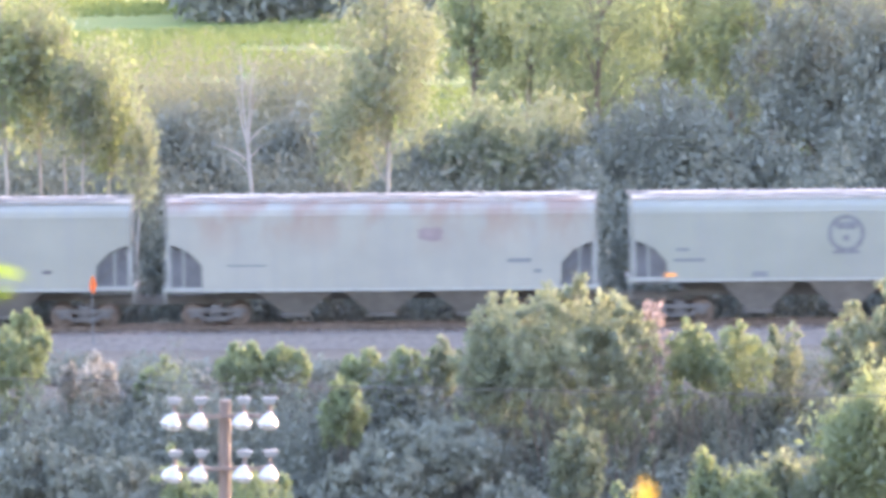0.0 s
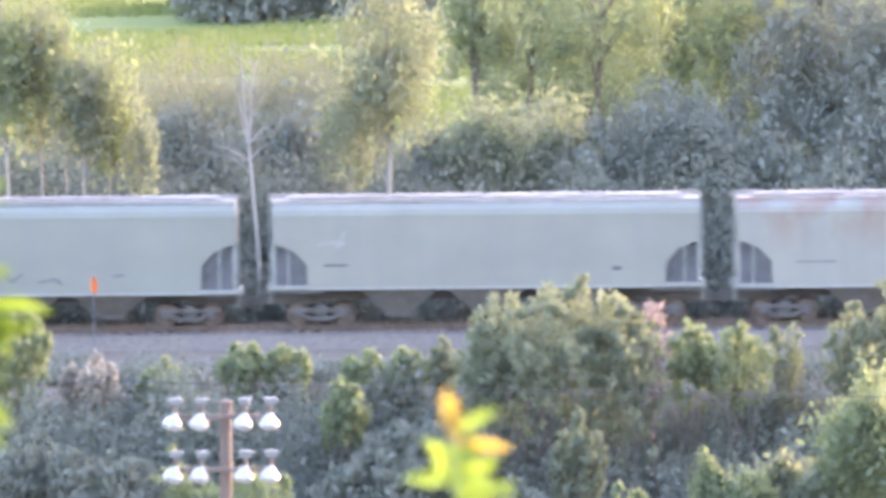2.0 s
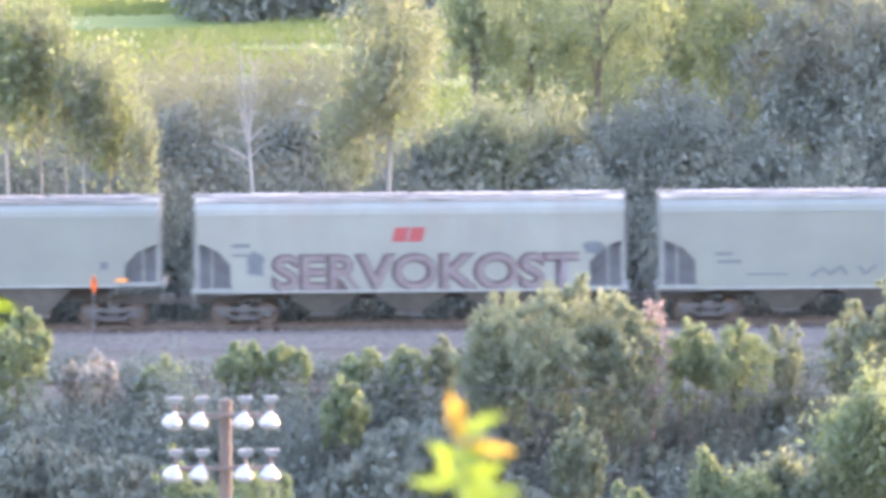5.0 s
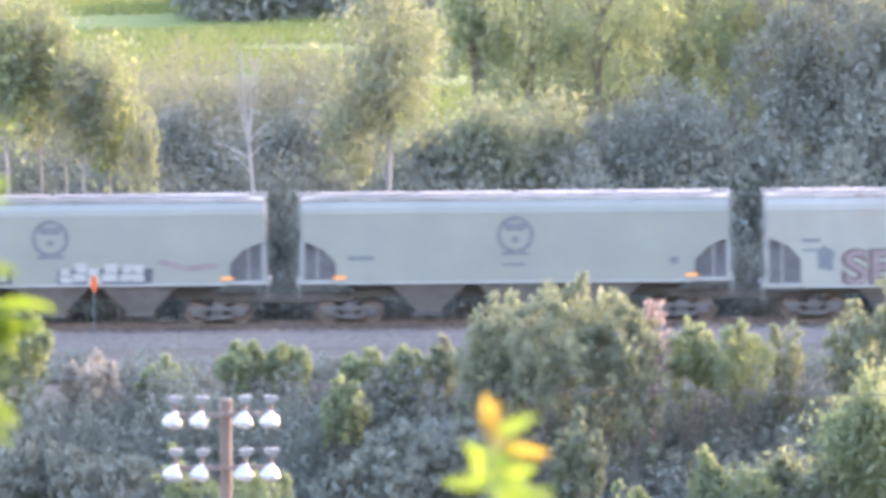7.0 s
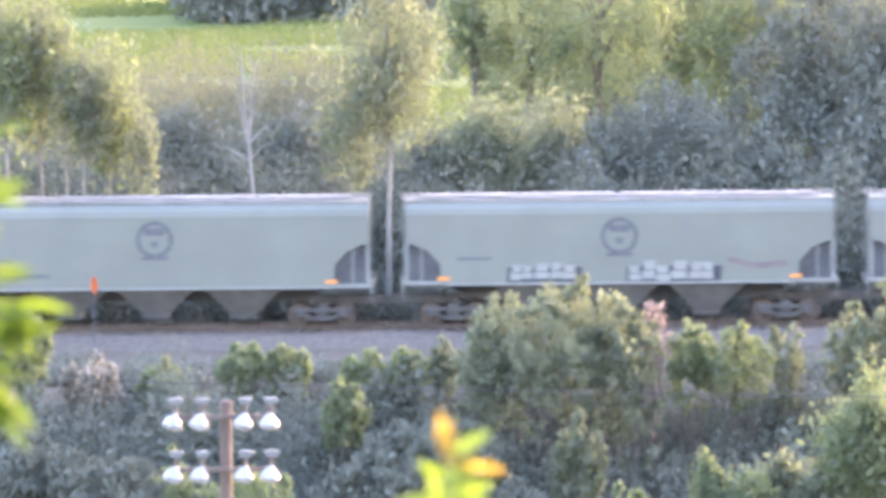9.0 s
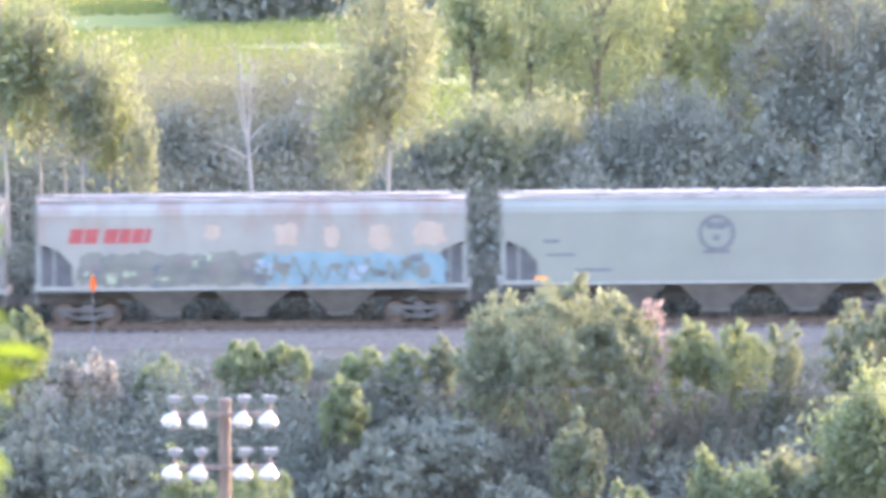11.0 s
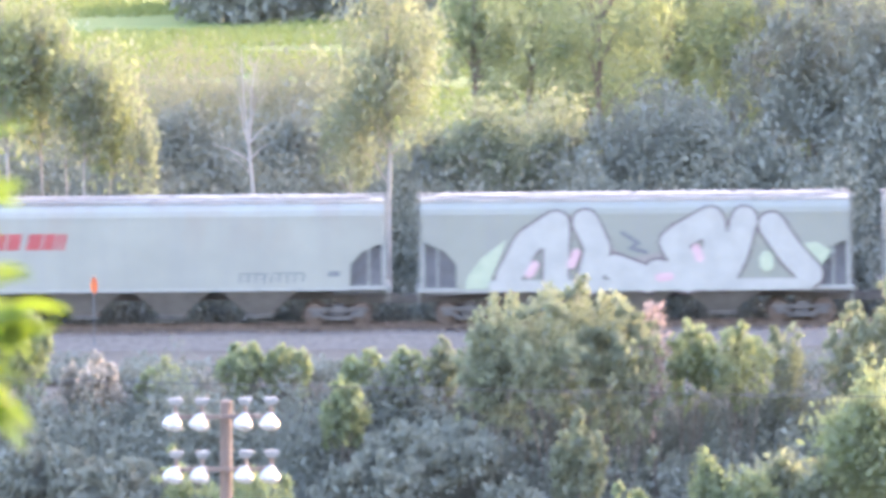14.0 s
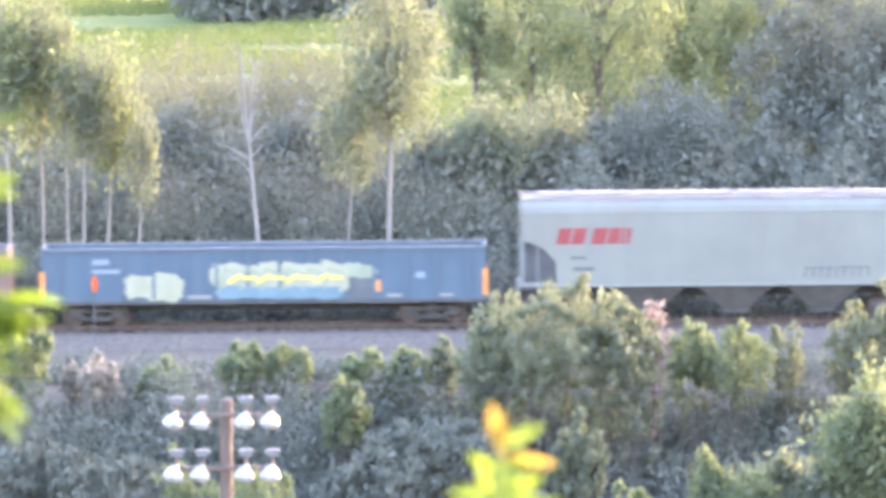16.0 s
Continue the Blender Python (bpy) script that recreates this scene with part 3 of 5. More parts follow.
def block_tag(car, x, z, count, s, seed, label):
    """Graffiti that cannot be read: bold white bars of its size, close together, on a black edge."""
    r = random.Random(seed)
    at = x
    bars(car, "tag_edge", [(x - 0.12, z - 0.1, count * s * 0.98 + 0.1, s * 1.05)], INK, 0.08, 0.003, "black edge of the graffiti")
    for k in range(count):
        w, h, lift = s * r.uniform(0.7, 1.0), s * r.uniform(0.9, 1.2), s * r.uniform(-0.08, 0.12)
        bars(car, "white_tag", [(at, z + lift, w, h * 0.45), (at + r.uniform(0, 0.12), z + lift + h * 0.5, w * 0.85, h * 0.5)], WHITE, r.uniform(-0.1, 0.25), 0.008 + 0.001 * k, label)
        at += w + s * 0.08


block_tag(c, -4.2, 1.72, 5, 0.56, 3, "white sprayed tag")
block_tag(c, 0.35, 1.68, 6, 0.60, 4, "white sprayed tag with a black edge")
strokes(c, "streak", [[(4.2, 2.45), (5.2, 2.2), (6.3, 2.3)]], 0.22, MAUVE, 0.003)
bars(c, "stencil", [(-6.2, 2.5, 1.3, 0.10)], FAINT)
orange_tabs(c, 1.53)

c = add(hopper("blue-grey covered hopper car with a round emblem on a clean side", P_BLUE, 1.45), 7)
emblem(c, 0.0, 3.38, 0.72)
bars(c, "stencil", [(-6.6, 3.05, 0.6, 0.14), (-6.5, 2.55, 1.1, 0.10), (-5.4, 1.95, 1.4, 0.12)], FAINT)
orange_tabs(c, 1.45)

c = add(hopper("white covered hopper car streaked with rust over a coloured mural", P_HEAVY, 1.36), 8)
slanted_mark(c, -7.0, 3.18, 0.56, (0.5, 0.5, -0.12, 0.5, 0.42, 0.42, 0.2), "faded red owner's mark")
rng = random.Random(11)
blots(c, "mural_ground", [(-6.0 + k * 1.02, 2.15, 0.75, rng.uniform(0.6, 0.75)) for k in range(7)], TEAL, 21, 0.002, "olive and grey sprayed mural")
blots(c, "mural_ground", [(1.0 + k * 0.95, 2.15, 0.75, rng.uniform(0.55, 0.72)) for k in range(7)], CYAN, 22, 0.002, "turquoise sprayed mural")
for k in range(64):
    x = rng.uniform(-6.5, 6.6)
    paint = rng.choice((TEAL, MAUVE, FAINT, LIME, MAUVE) if x < 0.2 else (CYAN, TEAL, PALE_BLUE, CYAN, FAINT))
    blots(c, "mural_fleck", [(x, rng.uniform(1.72, 2.55), rng.uniform(0.1, 0.3), rng.uniform(0.12, 0.3))], paint, 60 + k, 0.014 + 0.0006 * k)
strokes(c, "mural_outline", [[(-6.6 + k * 0.72 + rng.uniform(-0.2, 0.2), 1.7), (-6.3 + k * 0.72, 2.4 + rng.uniform(-0.2, 0.3)), (-6.0 + k * 0.72, 1.9)] for k in range(18)], 0.09, TEAL, 0.06)
RUSTY = plain("bleeding_rust", (0.247, 0.188, 0.139), (0.300, 0.247, 0.195), 0.8, 0, 2.0, 0.1, (1, 1, 0.3))
blots(c, "rust_patch", [(1.3, 3.45, 0.45, 0.45), (3.05, 3.4, 0.3, 0.4), (4.9, 3.35, 0.45, 0.5), (6.8, 3.45, 0.65, 0.45), (-1.5, 3.6, 0.3, 0.3)], RUSTY, 5, 0.001)

c = add(hopper("blue-grey covered hopper car with giant white graffiti letters", P_BLUE, 1.25), 9)
BIG = [[(-4.88, 1.76), (-4.13, 3.16), (-3.05, 3.85)],
       [(-2.99, 3.85), (-3.05, 1.66)],
       [(-1.91, 3.91), (-1.44, 2.95), (-1.76, 1.66)],
       [(-0.80, 2.19), (0.49, 1.70)],
       [(1.57, 3.27), (2.86, 3.98)],
       [(2.90, 3.91), (3.12, 2.95), (2.43, 1.76)],
       [(1.40, 3.12), (1.78, 2.47), (3.29, 1.98)],
       [(0.82, 1.98), (2.00, 1.70)],
       [(4.15, 3.98), (3.83, 2.73), (3.33, 1.76)],
       [(5.18, 3.76), (5.87, 2.73), (6.65, 1.87)]]
strokes(c, "graffiti_outline", BIG, 1.14, OUTLINE, 0.0, "dark mauve outline of the letters")
strokes(c, "graffiti", BIG, 0.98, WHITE, 0.03, "giant white sprayed letters")
strokes(c, "graffiti", [[(-5.4, 1.5), (6.6, 1.5)]], 0.44, WHITE, 0.047)
strokes(c, "graffiti_accent", [[(-4.05, 1.95), (-3.85, 2.3)], [(-2.45, 2.3), (-2.25, 2.75)], [(2.3, 2.9), (2.45, 2.5)], [(0.9, 1.78), (1.3, 1.82)]], 0.32, PINK, 0.06)
strokes(c, "graffiti_accent", [[(5.0, 2.25), (5.0, 2.5)]], 0.55, LIME, 0.056)
patch(c, "green_fill", [(-6.5, 1.4), (-5.7, 1.4), (-5.3, 2.3), (-4.9, 3.3), (-5.9, 2.55), (-6.45, 1.8)], LIME, 0.001, "pale green sprayed fill")
patch(c, "green_fill", [(6.2, 3.0), (7.1, 2.2), (7.5, 2.75), (6.9, 3.1)], LIME, 0.001, "pale green sprayed fill")
patch(c, "mauve_fill", [(-1.3, 3.2), (-0.9, 2.2), (0.6, 2.0), (1.3, 2.35), (0.9, 2.75), (-0.3, 2.5)], MAUVE_PALE, 0.001, "dusty mauve sprayed fill")
strokes(c, "scrawl", [[(-0.5, 3.5), (0.1, 3.1), (-0.2, 2.9), (0.4, 2.75)]], 0.16, FAINT, 0.0)

c = add(hopper("chalky white covered hopper car with a red owner's mark", P_CLEAN, 1.38), 10)
slanted_mark(c, -6.85, 3.02, 0.62, (0.5, 0.5, -0.12, 0.55, 0.42, 0.14, 0.14), "red owner's mark")
bars(c, "stencil", [(-6.3, 2.45, 0.6, 0.10), (-6.2, 2.0, 0.8, 0.14), (6.0, 1.92, 0.45, 0.2)], FAINT)
bars(c, "scribble", [(2.6 + 0.3 * k, 1.66 + 0.03 * (k % 3), 0.07, 0.36) for k in range(9)] + [(2.6, 2.02, 1.1, 0.05), (3.9, 2.04, 1.2, 0.05)], FAINT, 0.1)


def gondola(label, paint):
    """An open gondola car: ribbed sides, top chord, ends with posts, floor, trucks."""
    car = tagged(new("gondola_car"), label, "freight car", "cars of the train")
    h, lo, hi = 8.45, 0.98, 2.92
    for s in (-1, 1):
        y0, y1 = (-1.55, -1.50) if s < 0 else (1.50, 1.55)
        part("side_wall", boxes((-h, h, y0, y1, lo, hi)), paint, car)
        part("top_chord", boxes((-h - 0.02, h + 0.02, s * 1.55 - 0.09, s * 1.55 + 0.07, hi, hi + 0.10), bevel=0.015), CHORD, car)
        for k in range(14):
            x = -7.8 + k * 1.2
            o = part("rib", boxes((x - 0.07, x + 0.07, s * 1.585 - 0.035, s * 1.585 + 0.033, lo + 0.05, hi), bevel=0.01), paint, car) if k == 0 else again(o, car, pose(1.2 * k, 0, 0))
    for e in (-1, 1):
        part("end_wall", boxes((e * h - 0.04, e * h + 0.04, -1.5, 1.5, lo, hi + 0.1)), paint, car)
        for s in (-1, 1):
            part("corner_post", boxes((e * h - 0.09, e * h + 0.09, s * 1.60 - 0.05, s * 1.60 + 0.05, lo + 0.15, lo + 1.15), bevel=0.01), ORANGE, car, "orange corner post")
        part("coupler", boxes((min(e * 6.3, e * 9.0), max(e * 6.3, e * 9.0), -0.2, 0.2, 0.78, 1.02), bevel=0.03), STEEL_DARK, car)
        bogie(car, e * 6.4)
    part("floor_plate", boxes((-h + 0.05, h - 0.05, -1.49, 1.49, lo, lo + 0.12)), STEEL_DARK, car)
    part("centre_sill", boxes((-6.3, 6.3, -0.35, 0.35, 0.55, lo)), STEEL_DARK, car)
    part("side_sill", boxes((-h, h, -1.60, -1.46, lo - 0.12, lo), (-h, h, 1.46, 1.60, lo - 0.12, lo)), STEEL_DARK, car)
    return car


P_GOND = car_paint("worn_blue_paint", (0.066, 0.108, 0.142), (0.10, 0.125, 0.14), 0.0, 6, 0.5)
P_BROWN = car_paint("oxide_brown_paint", (0.22, 0.13, 0.10), (0.15, 0.10, 0.08), 0.0, 7, 0.5)
CHORD = plain("scuffed_blue_steel", (0.107, 0.131, 0.155), (0.164, 0.184, 0.203), 0.6, 0.2, 3.0)
c = gondola("blue gondola car with yellow and turquoise graffiti and orange posts", P_GOND)
TRAIN.append((c, (-2.3 + 17.73 + 179.87) / PITCH))
DEEP = 0.062
blots(c, "yellow_tag", [(-4.75, 1.55, 0.6, 0.5), (-3.75, 1.5, 0.75, 0.55)], CREAM, 31, DEEP, "cream yellow sprayed tag")
blots(c, "yellow_tag", [(-1.4 + 0.8 * k, 1.85, 0.62, 0.62) for k in range(6)], CREAM, 32, DEEP, "big cream yellow sprayed tag")
blots(c, "turquoise_tag", [(-1.2 + 0.9 * k, 1.28, 0.6, 0.26) for k in range(5)], CYAN, 33, DEEP + 0.02)
strokes(c, "tag_outline", [[(-1.7 + 0.8 * k, 1.4), (-1.5 + 0.8 * k, 2.2), (-1.0 + 0.8 * k, 2.0)] for k in range(6)], 0.09, LIME, DEEP + 0.02)
strokes(c, "yellow_lettering", [[(-1.3 + 0.55 * k, 1.7 + 0.15 * (k % 2)), (-0.9 + 0.55 * k, 1.95 - 0.1 * (k % 2))] for k in range(8)], 0.14, YELLOW, DEEP + 0.035)
blots(c, "pale_tag", [(3.3, 2.1, 0.45, 0.3), (3.9, 2.05, 0.4, 0.28)], LIME, 34, DEEP)
blots(c, "grey_patch", [(3.7, 1.4, 0.5, 0.4)], FAINT, 35, DEEP)
bars(c, "stencil", [(-6.6, 2.38, 0.7, 0.22), (-6.6, 2.05, 1.1, 0.16), (5.8, 1.8, 0.35, 0.22)], PALE_BLUE, 0, DEEP)
bars(c, "stencil", [(4.7, 1.08, 0.55, 0.12), (6.7, 1.08, 0.5, 0.12), (-8.2, 1.08, 0.5, 0.12), (-2.9, 1.06, 0.9, 0.14)], WHITE, 0, DEEP)
bars(c, "orange_tab", [(4.28, 1.3, 0.16, 0.42)], ORANGE, 0, DEEP)
c = gondola("oxide-brown gondola car at the end of the cut", P_BROWN)
TRAIN.append((c, (-2.3 + 17.73 + 198.1) / PITCH))
for o in list(c.children):
    if o.name.startswith("corner_post"):
        o.data.materials.clear(), o.data.materials.append(P_BROWN)
        tagged(o, "oxide-brown corner post")


# ------------------------------------------------------------------ lineside things
def marker_flag():
    """A thin orange marker on a slim post beside the track."""
    th = tagged(new("marker_post"), "slim pale post with an orange flag beside the track", "marker post")
    th.location = (-13.27, 298.8, -0.58)
    bm = bmesh.new()
    tube(bm, [(0, 0, 0), (-0.02, 0, 1.1), (0.0, 0, 2.6)], [0.026, 0.024, 0.02], 8)
    part("post", bm, FAINT, th)
    m, n, l, b = nodes_of("orange_fabric")
    n.remove(b)
    d, t, mx = n.new("ShaderNodeBsdfDiffuse"), n.new("ShaderNodeBsdfTranslucent"), n.new("ShaderNodeMixShader")
    c = ramp(n, l, tex(n, l, 6.0), [(0.3, (0.95, 0.20, 0.02)), (0.7, (1.0, 0.36, 0.05))])
    l.new(c, d.inputs[0]), l.new(c, t.inputs[0])
    mx.inputs[0].default_value = 0.6
    l.new(d.outputs[0], mx.inputs[1]), l.new(t.outputs[0], mx.inputs[2]), l.new(mx.outputs[0], n["Material Output"].inputs[0])
    bm = bmesh.new()
    prof = [(0.02, 1.96), (0.08, 2.08), (0.115, 2.22), (0.115, 2.38), (0.08, 2.54), (0.02, 2.66)]
    f = [bm.verts.new((r, -0.02, z)) for r, z in prof] + [bm.verts.new((-r, 0.03, z)) for r, z in prof[::-1]]
    bm.faces.new(f)
    bm.normal_update()
    bmesh.ops.solidify(bm, geom=bm.faces[:], thickness=0.01)
    part("flag", bm, m, th, "bright orange flag")


marker_flag()


def floodlights():
    """A timber mast with two crossarms of four floodlights, each with its ballast box above."""
    d = 165.0
    base = ground_z(d)
    th = tagged(new("floodlight_mast"), "brown timber mast with two rows of four floodlights", "floodlight mast")
    th.location = (-4.56, d, base)
    top = 9.22 - base
    bm = bmesh.new()
    tube(bm, [(-0.35, 0, -0.1), (-0.12, 0, top * 0.6), (-0.02, 0, top - 0.03), (-0.02, 0, top)], [0.17, 0.145, 0.125, 0.11], 16)
    part("mast", bm, POLE_WOOD, th, smooth=False)
    for row, z in enumerate((top - 0.33, top - 1.44)):
        part("crossarm", boxes((-1.15, 0.98, -0.24, -0.14, z - 0.04, z + 0.05), bevel=0.008), POLE_WOOD, th)
        for k, x in enumerate((-1.08, -0.53, 0.38, 0.92)):
            f = new("floodlight")
            f.parent = th
            f.location = (x, -0.19, z)
            bm = boxes((-0.15, 0.17, -0.12, 0.12, 0.24, 0.40), bevel=0.03)
            for v in bm.verts:
                if v.co.z < 0.31:
                    v.co.x *= 0.72
            part("ballast_box", bm, GALV, f, "dull grey ballast box")
            part("yoke", boxes((-0.02, 0.02, -0.03, 0.03, -0.05, 0.26), (-0.09, 0.09, -0.02, 0.02, -0.07, -0.03)), GALV, f)
            face = Vector((-0.30 + 0.05 * k, -0.16, -0.94)).normalized()
            turn = Matrix.Translation((0.0, -0.05, 0.08)) @ Matrix.Scale(0.94, 4) @ face.to_track_quat("Z", "Y").to_matrix().to_4x4()
            # a bell that hangs from its socket and opens downwards
            bm = lathe([(0.0, -0.01), (0.05, 0.0), (0.07, 0.04), (0.13, 0.09), (0.19, 0.17), (0.222, 0.26), (0.232, 0.30), (0.228, 0.31), (0.20, 0.25), (0.14, 0.14), (0.05, 0.07), (0.0, 0.07)], 22)
            o = part("reflector", bm, REFLECTOR, f, "white enamelled reflector bell", smooth=True)
            o.matrix_basis = turn
            bm = lathe([(0.22, 0.29), (0.212, 0.33), (0.165, 0.37), (0.08, 0.395), (0.0, 0.40)], 22)
            o = part("lens", bm, LENS, f, "frosted glass lens", smooth=True)
            o.matrix_basis = turn
            bm = bmesh.new()
            tube(bm, [(0.0, -0.05, 0.05), (0.0, -0.03, 0.25)], [0.045, 0.04], 10)
            part("socket", bm, POLE_WOOD, f, "brown socket housing")


LENS, _n, _l, _b = nodes_of("frosted_lens")
_b.inputs["Base Color"].default_value = (0.85, 0.86, 0.86, 1)
_b.inputs["Roughness"].default_value = 0.25
_b.inputs["Transmission Weight"].default_value = 0.6
floodlights()


def wire(z0, z1, d, sag):
    """A slack overhead line crossing the valley between masts out of view."""
    bm = bmesh.new()
    pts = []
    for k in range(41):
        f = k / 40
        pts.append((-40 + 80 * f, d, z0 + (z1 - z0) * f - sag * 4 * f * (1 - f)))
    tube(bm, pts, [0.011] * 41, 5)
    tagged(part("overhead_wire", bm, STEEL_DARK), "thin dark overhead wire across the valley", "wire")


wire(12.53, 10.18, 150.0, 0.62)
# ------------------------------------------------------------------ plants
def crown_points(rng, n, centre, rad, tall, clumps, narrow=0.4, loose=0.17, tall_clump=1.6):
    """Points in clumps, the clumps in a few uneven lobes, the lobes in an egg-shaped crown."""
    lobes = max(9, clumps // 5)
    d = rng.normal(size=(lobes, 3))
    d /= np.linalg.norm(d, axis=1)[:, None]
    d[:5] = ((0, 0, 1), (-0.9, -0.2, 0.2), (0.9, -0.2, 0.2), (-0.6, -0.3, -0.6), (0.6, -0.3, -0.6))
    far = rng.uniform(0.2, 0.8, (lobes, 1))
    far[:5] = 0.68
    lob = d * far * (rad, rad, tall)
    lob[:, :2] *= 1.0 - narrow * (lob[:, 2:] / tall).clip(-0.2, 1)
    size = rng.uniform(0.32, 0.55, lobes)
    own = rng.integers(0, lobes, clumps)
    v = rng.normal(size=(clumps, 3))
    v /= np.linalg.norm(v, axis=1)[:, None]
    stretch = min(2.2, max(1.0, tall / rad))
    c = lob[own] + v * rng.uniform(0.5, 1.0, (clumps, 1)) * size[own][:, None] * rad * (1, 1, stretch)
    pick = rng.integers(0, clumps, n)
    spread = rng.uniform(0.45, 1.25, (clumps, 1))[pick]
    p = c[pick] + rng.normal(size=(n, 3)).clip(-1.9, 1.9) * (rad * loose, rad * loose, rad * loose * tall_clump) * spread
    fit = np.array((rad, rad, tall)) / np.append(np.percentile(np.abs(p[:, :2]), 98.5, axis=0), np.percentile(np.abs(p[:, 2]), 99.8))
    return p * fit + np.asarray(centre), c * fit + np.asarray(centre)


def plume_points(rng, n, rad, low, top):
    """Points along many upright feathery shoots that fan out over a disc and end at uneven heights."""
    count = int(9 + rad * 11)
    a, q = rng.uniform(0, 2 * np.pi, count), np.sqrt(rng.uniform(0, 1, count))
    foot = np.stack((q * np.cos(a), q * np.sin(a)), 1) * rad * 0.85
    tops = low + (top - low) * (0.30 + 0.70 * np.sqrt(1 - 0.8 * q * q) * rng.uniform(0.8 if rad > 1.5 else 0.55, 1.0, count))
    tops += top - tops.max()
    feet = low + (tops - low) * rng.uniform(-0.25, 0.45, count)
    pick = rng.choice(count, n, p=(tops - feet) / (tops - feet).sum())
    twigs = 11
    tf = rng.beta(1.3, 1.0, (count, twigs))
    td = rng.normal(size=(count, twigs, 3)) * (1, 1, 0.25) + (0, 0, 0.55)
    td /= np.linalg.norm(td, axis=2)[:, :, None]
    reach = (0.16 + (0.2 if rad > 1.5 else 0.16) * rad) * (np.sin(np.pi * (0.1 + 0.84 * tf)) + 0.1) * rng.uniform(0.6, 1.35, (count, twigs))
    which = rng.integers(0, twigs, n)
    f, g = tf[pick, which], np.sqrt(rng.uniform(0, 1, n))
    p = np.zeros((n, 3))
    p[:, :2] = foot[pick] * (1 + 0.18 * f[:, None])
    p[:, 2] = feet[pick] + (tops - feet)[pick] * f
    p += td[pick, which] * (g * reach[pick, which])[:, None] + rng.normal(size=(n, 3)) * (0.055 + 0.012 * rad)
    return p, np.column_stack((foot, feet + (tops - feet) * 0.6))


def tree(x, d, top, rad, low, n, size, leaf, bark, label, seed, thick=0.16, lean=0.0, category="tree", clumps=150, sparse=0.10):
    """A tree on the ground at (x, d): trunk, limbs to the clumps, and a crown of leaf sprays from height low to top."""
    rng = np.random.default_rng(seed)
    base = ground_z(d) - 0.1
    th = tagged(new("tree" if category == "tree" else "shrub"), label, category)
    th.location = (x, d, base)
    h, lo = top - base, low - base
    mid = (h + lo) / 2
    if category == "tree":
        leaf_p, tips = crown_points(rng, n, (lean, 0, mid), rad, (h - lo) / 2, clumps, 0.4, sparse if rad > 2.4 else 0.2, 1.8)
    else:
        leaf_p, tips = plume_points(rng, n, rad, lo, h)
    leaf_p = leaf_p[leaf_p[:, 2] > 0.15]
    bm = bmesh.new()
    if category == "tree":
        pts = [(0, 0, 0), (lean * 0.2 + rng.normal() * 0.05, 0, mid * 0.4), (lean * 0.5 + rng.normal() * 0.1, 0, mid * 0.8), (lean, 0, h * 0.93)]
        tube(bm, pts, [thick, thick * 0.8, thick * 0.55, 0.02], 7)
        for tip in tips[:22]:
            z0 = max(lo * 0.7, min(tip[2] - rad * 0.7, h * 0.85))
            f = z0 / (h * 0.93)
            a = Vector((lean * f, 0, z0))
            b = Vector(tip)
            m = a.lerp(b, 0.5) + Vector((0, 0, 0.12 * (b - a).length))
            tube(bm, [a, m, b], [thick * 0.32, thick * 0.2, 0.012], 5, False)
    else:
        for tip in tips[:14]:
            b = Vector(tip)
            a = Vector((b.x * 0.15, b.y * 0.15, 0))
            tube(bm, [a, a.lerp(b, 0.5) + Vector((0, 0, 0.1)), b], [thick * 0.22, thick * 0.15, 0.008], 5, False)
    part("trunk" if category == "tree" else "stem", bm, bark, th)
    quads("crown", leaves_at(rng, leaf_p, size, 0.5 if category == "tree" else 0.9), leaf, th)
    return th


def thicket(name, label, lumps, n, size, leaf, seed):
    """Undergrowth that nobody could count: sprays heaped in many low lumps (x, d, radius, height)."""
    rng = np.random.default_rng(seed)
    lumps = np.array(lumps)
    w = lumps[:, 2] * lumps[:, 3]
    pick = rng.choice(len(lumps), n, p=w / w.sum())
    q = lumps[pick]
    v = rng.normal(size=(n, 3))
    v /= np.linalg.norm(v, axis=1)[:, None]
    r = rng.uniform(0.35, 1.08, (n, 1))
    p = v * r * np.stack((q[:, 2], q[:, 2], q[:, 3]), 1)
    p[:, 2] = np.abs(p[:, 2])
    p += np.stack((q[:, 0], q[:, 1], np.interp(q[:, 1] , PROFILE_Y, PROFILE_Z)), 1)
    return tagged(quads(name, leaves_at(rng, p, size, 0.5, True), leaf), label, "undergrowth", kind="stuff")


LEAF = {"s": L_SILVER, "l": L_LIGHT, "d": L_DARK, "y": L_DRY, "r": L_RUSSET}
rows = []
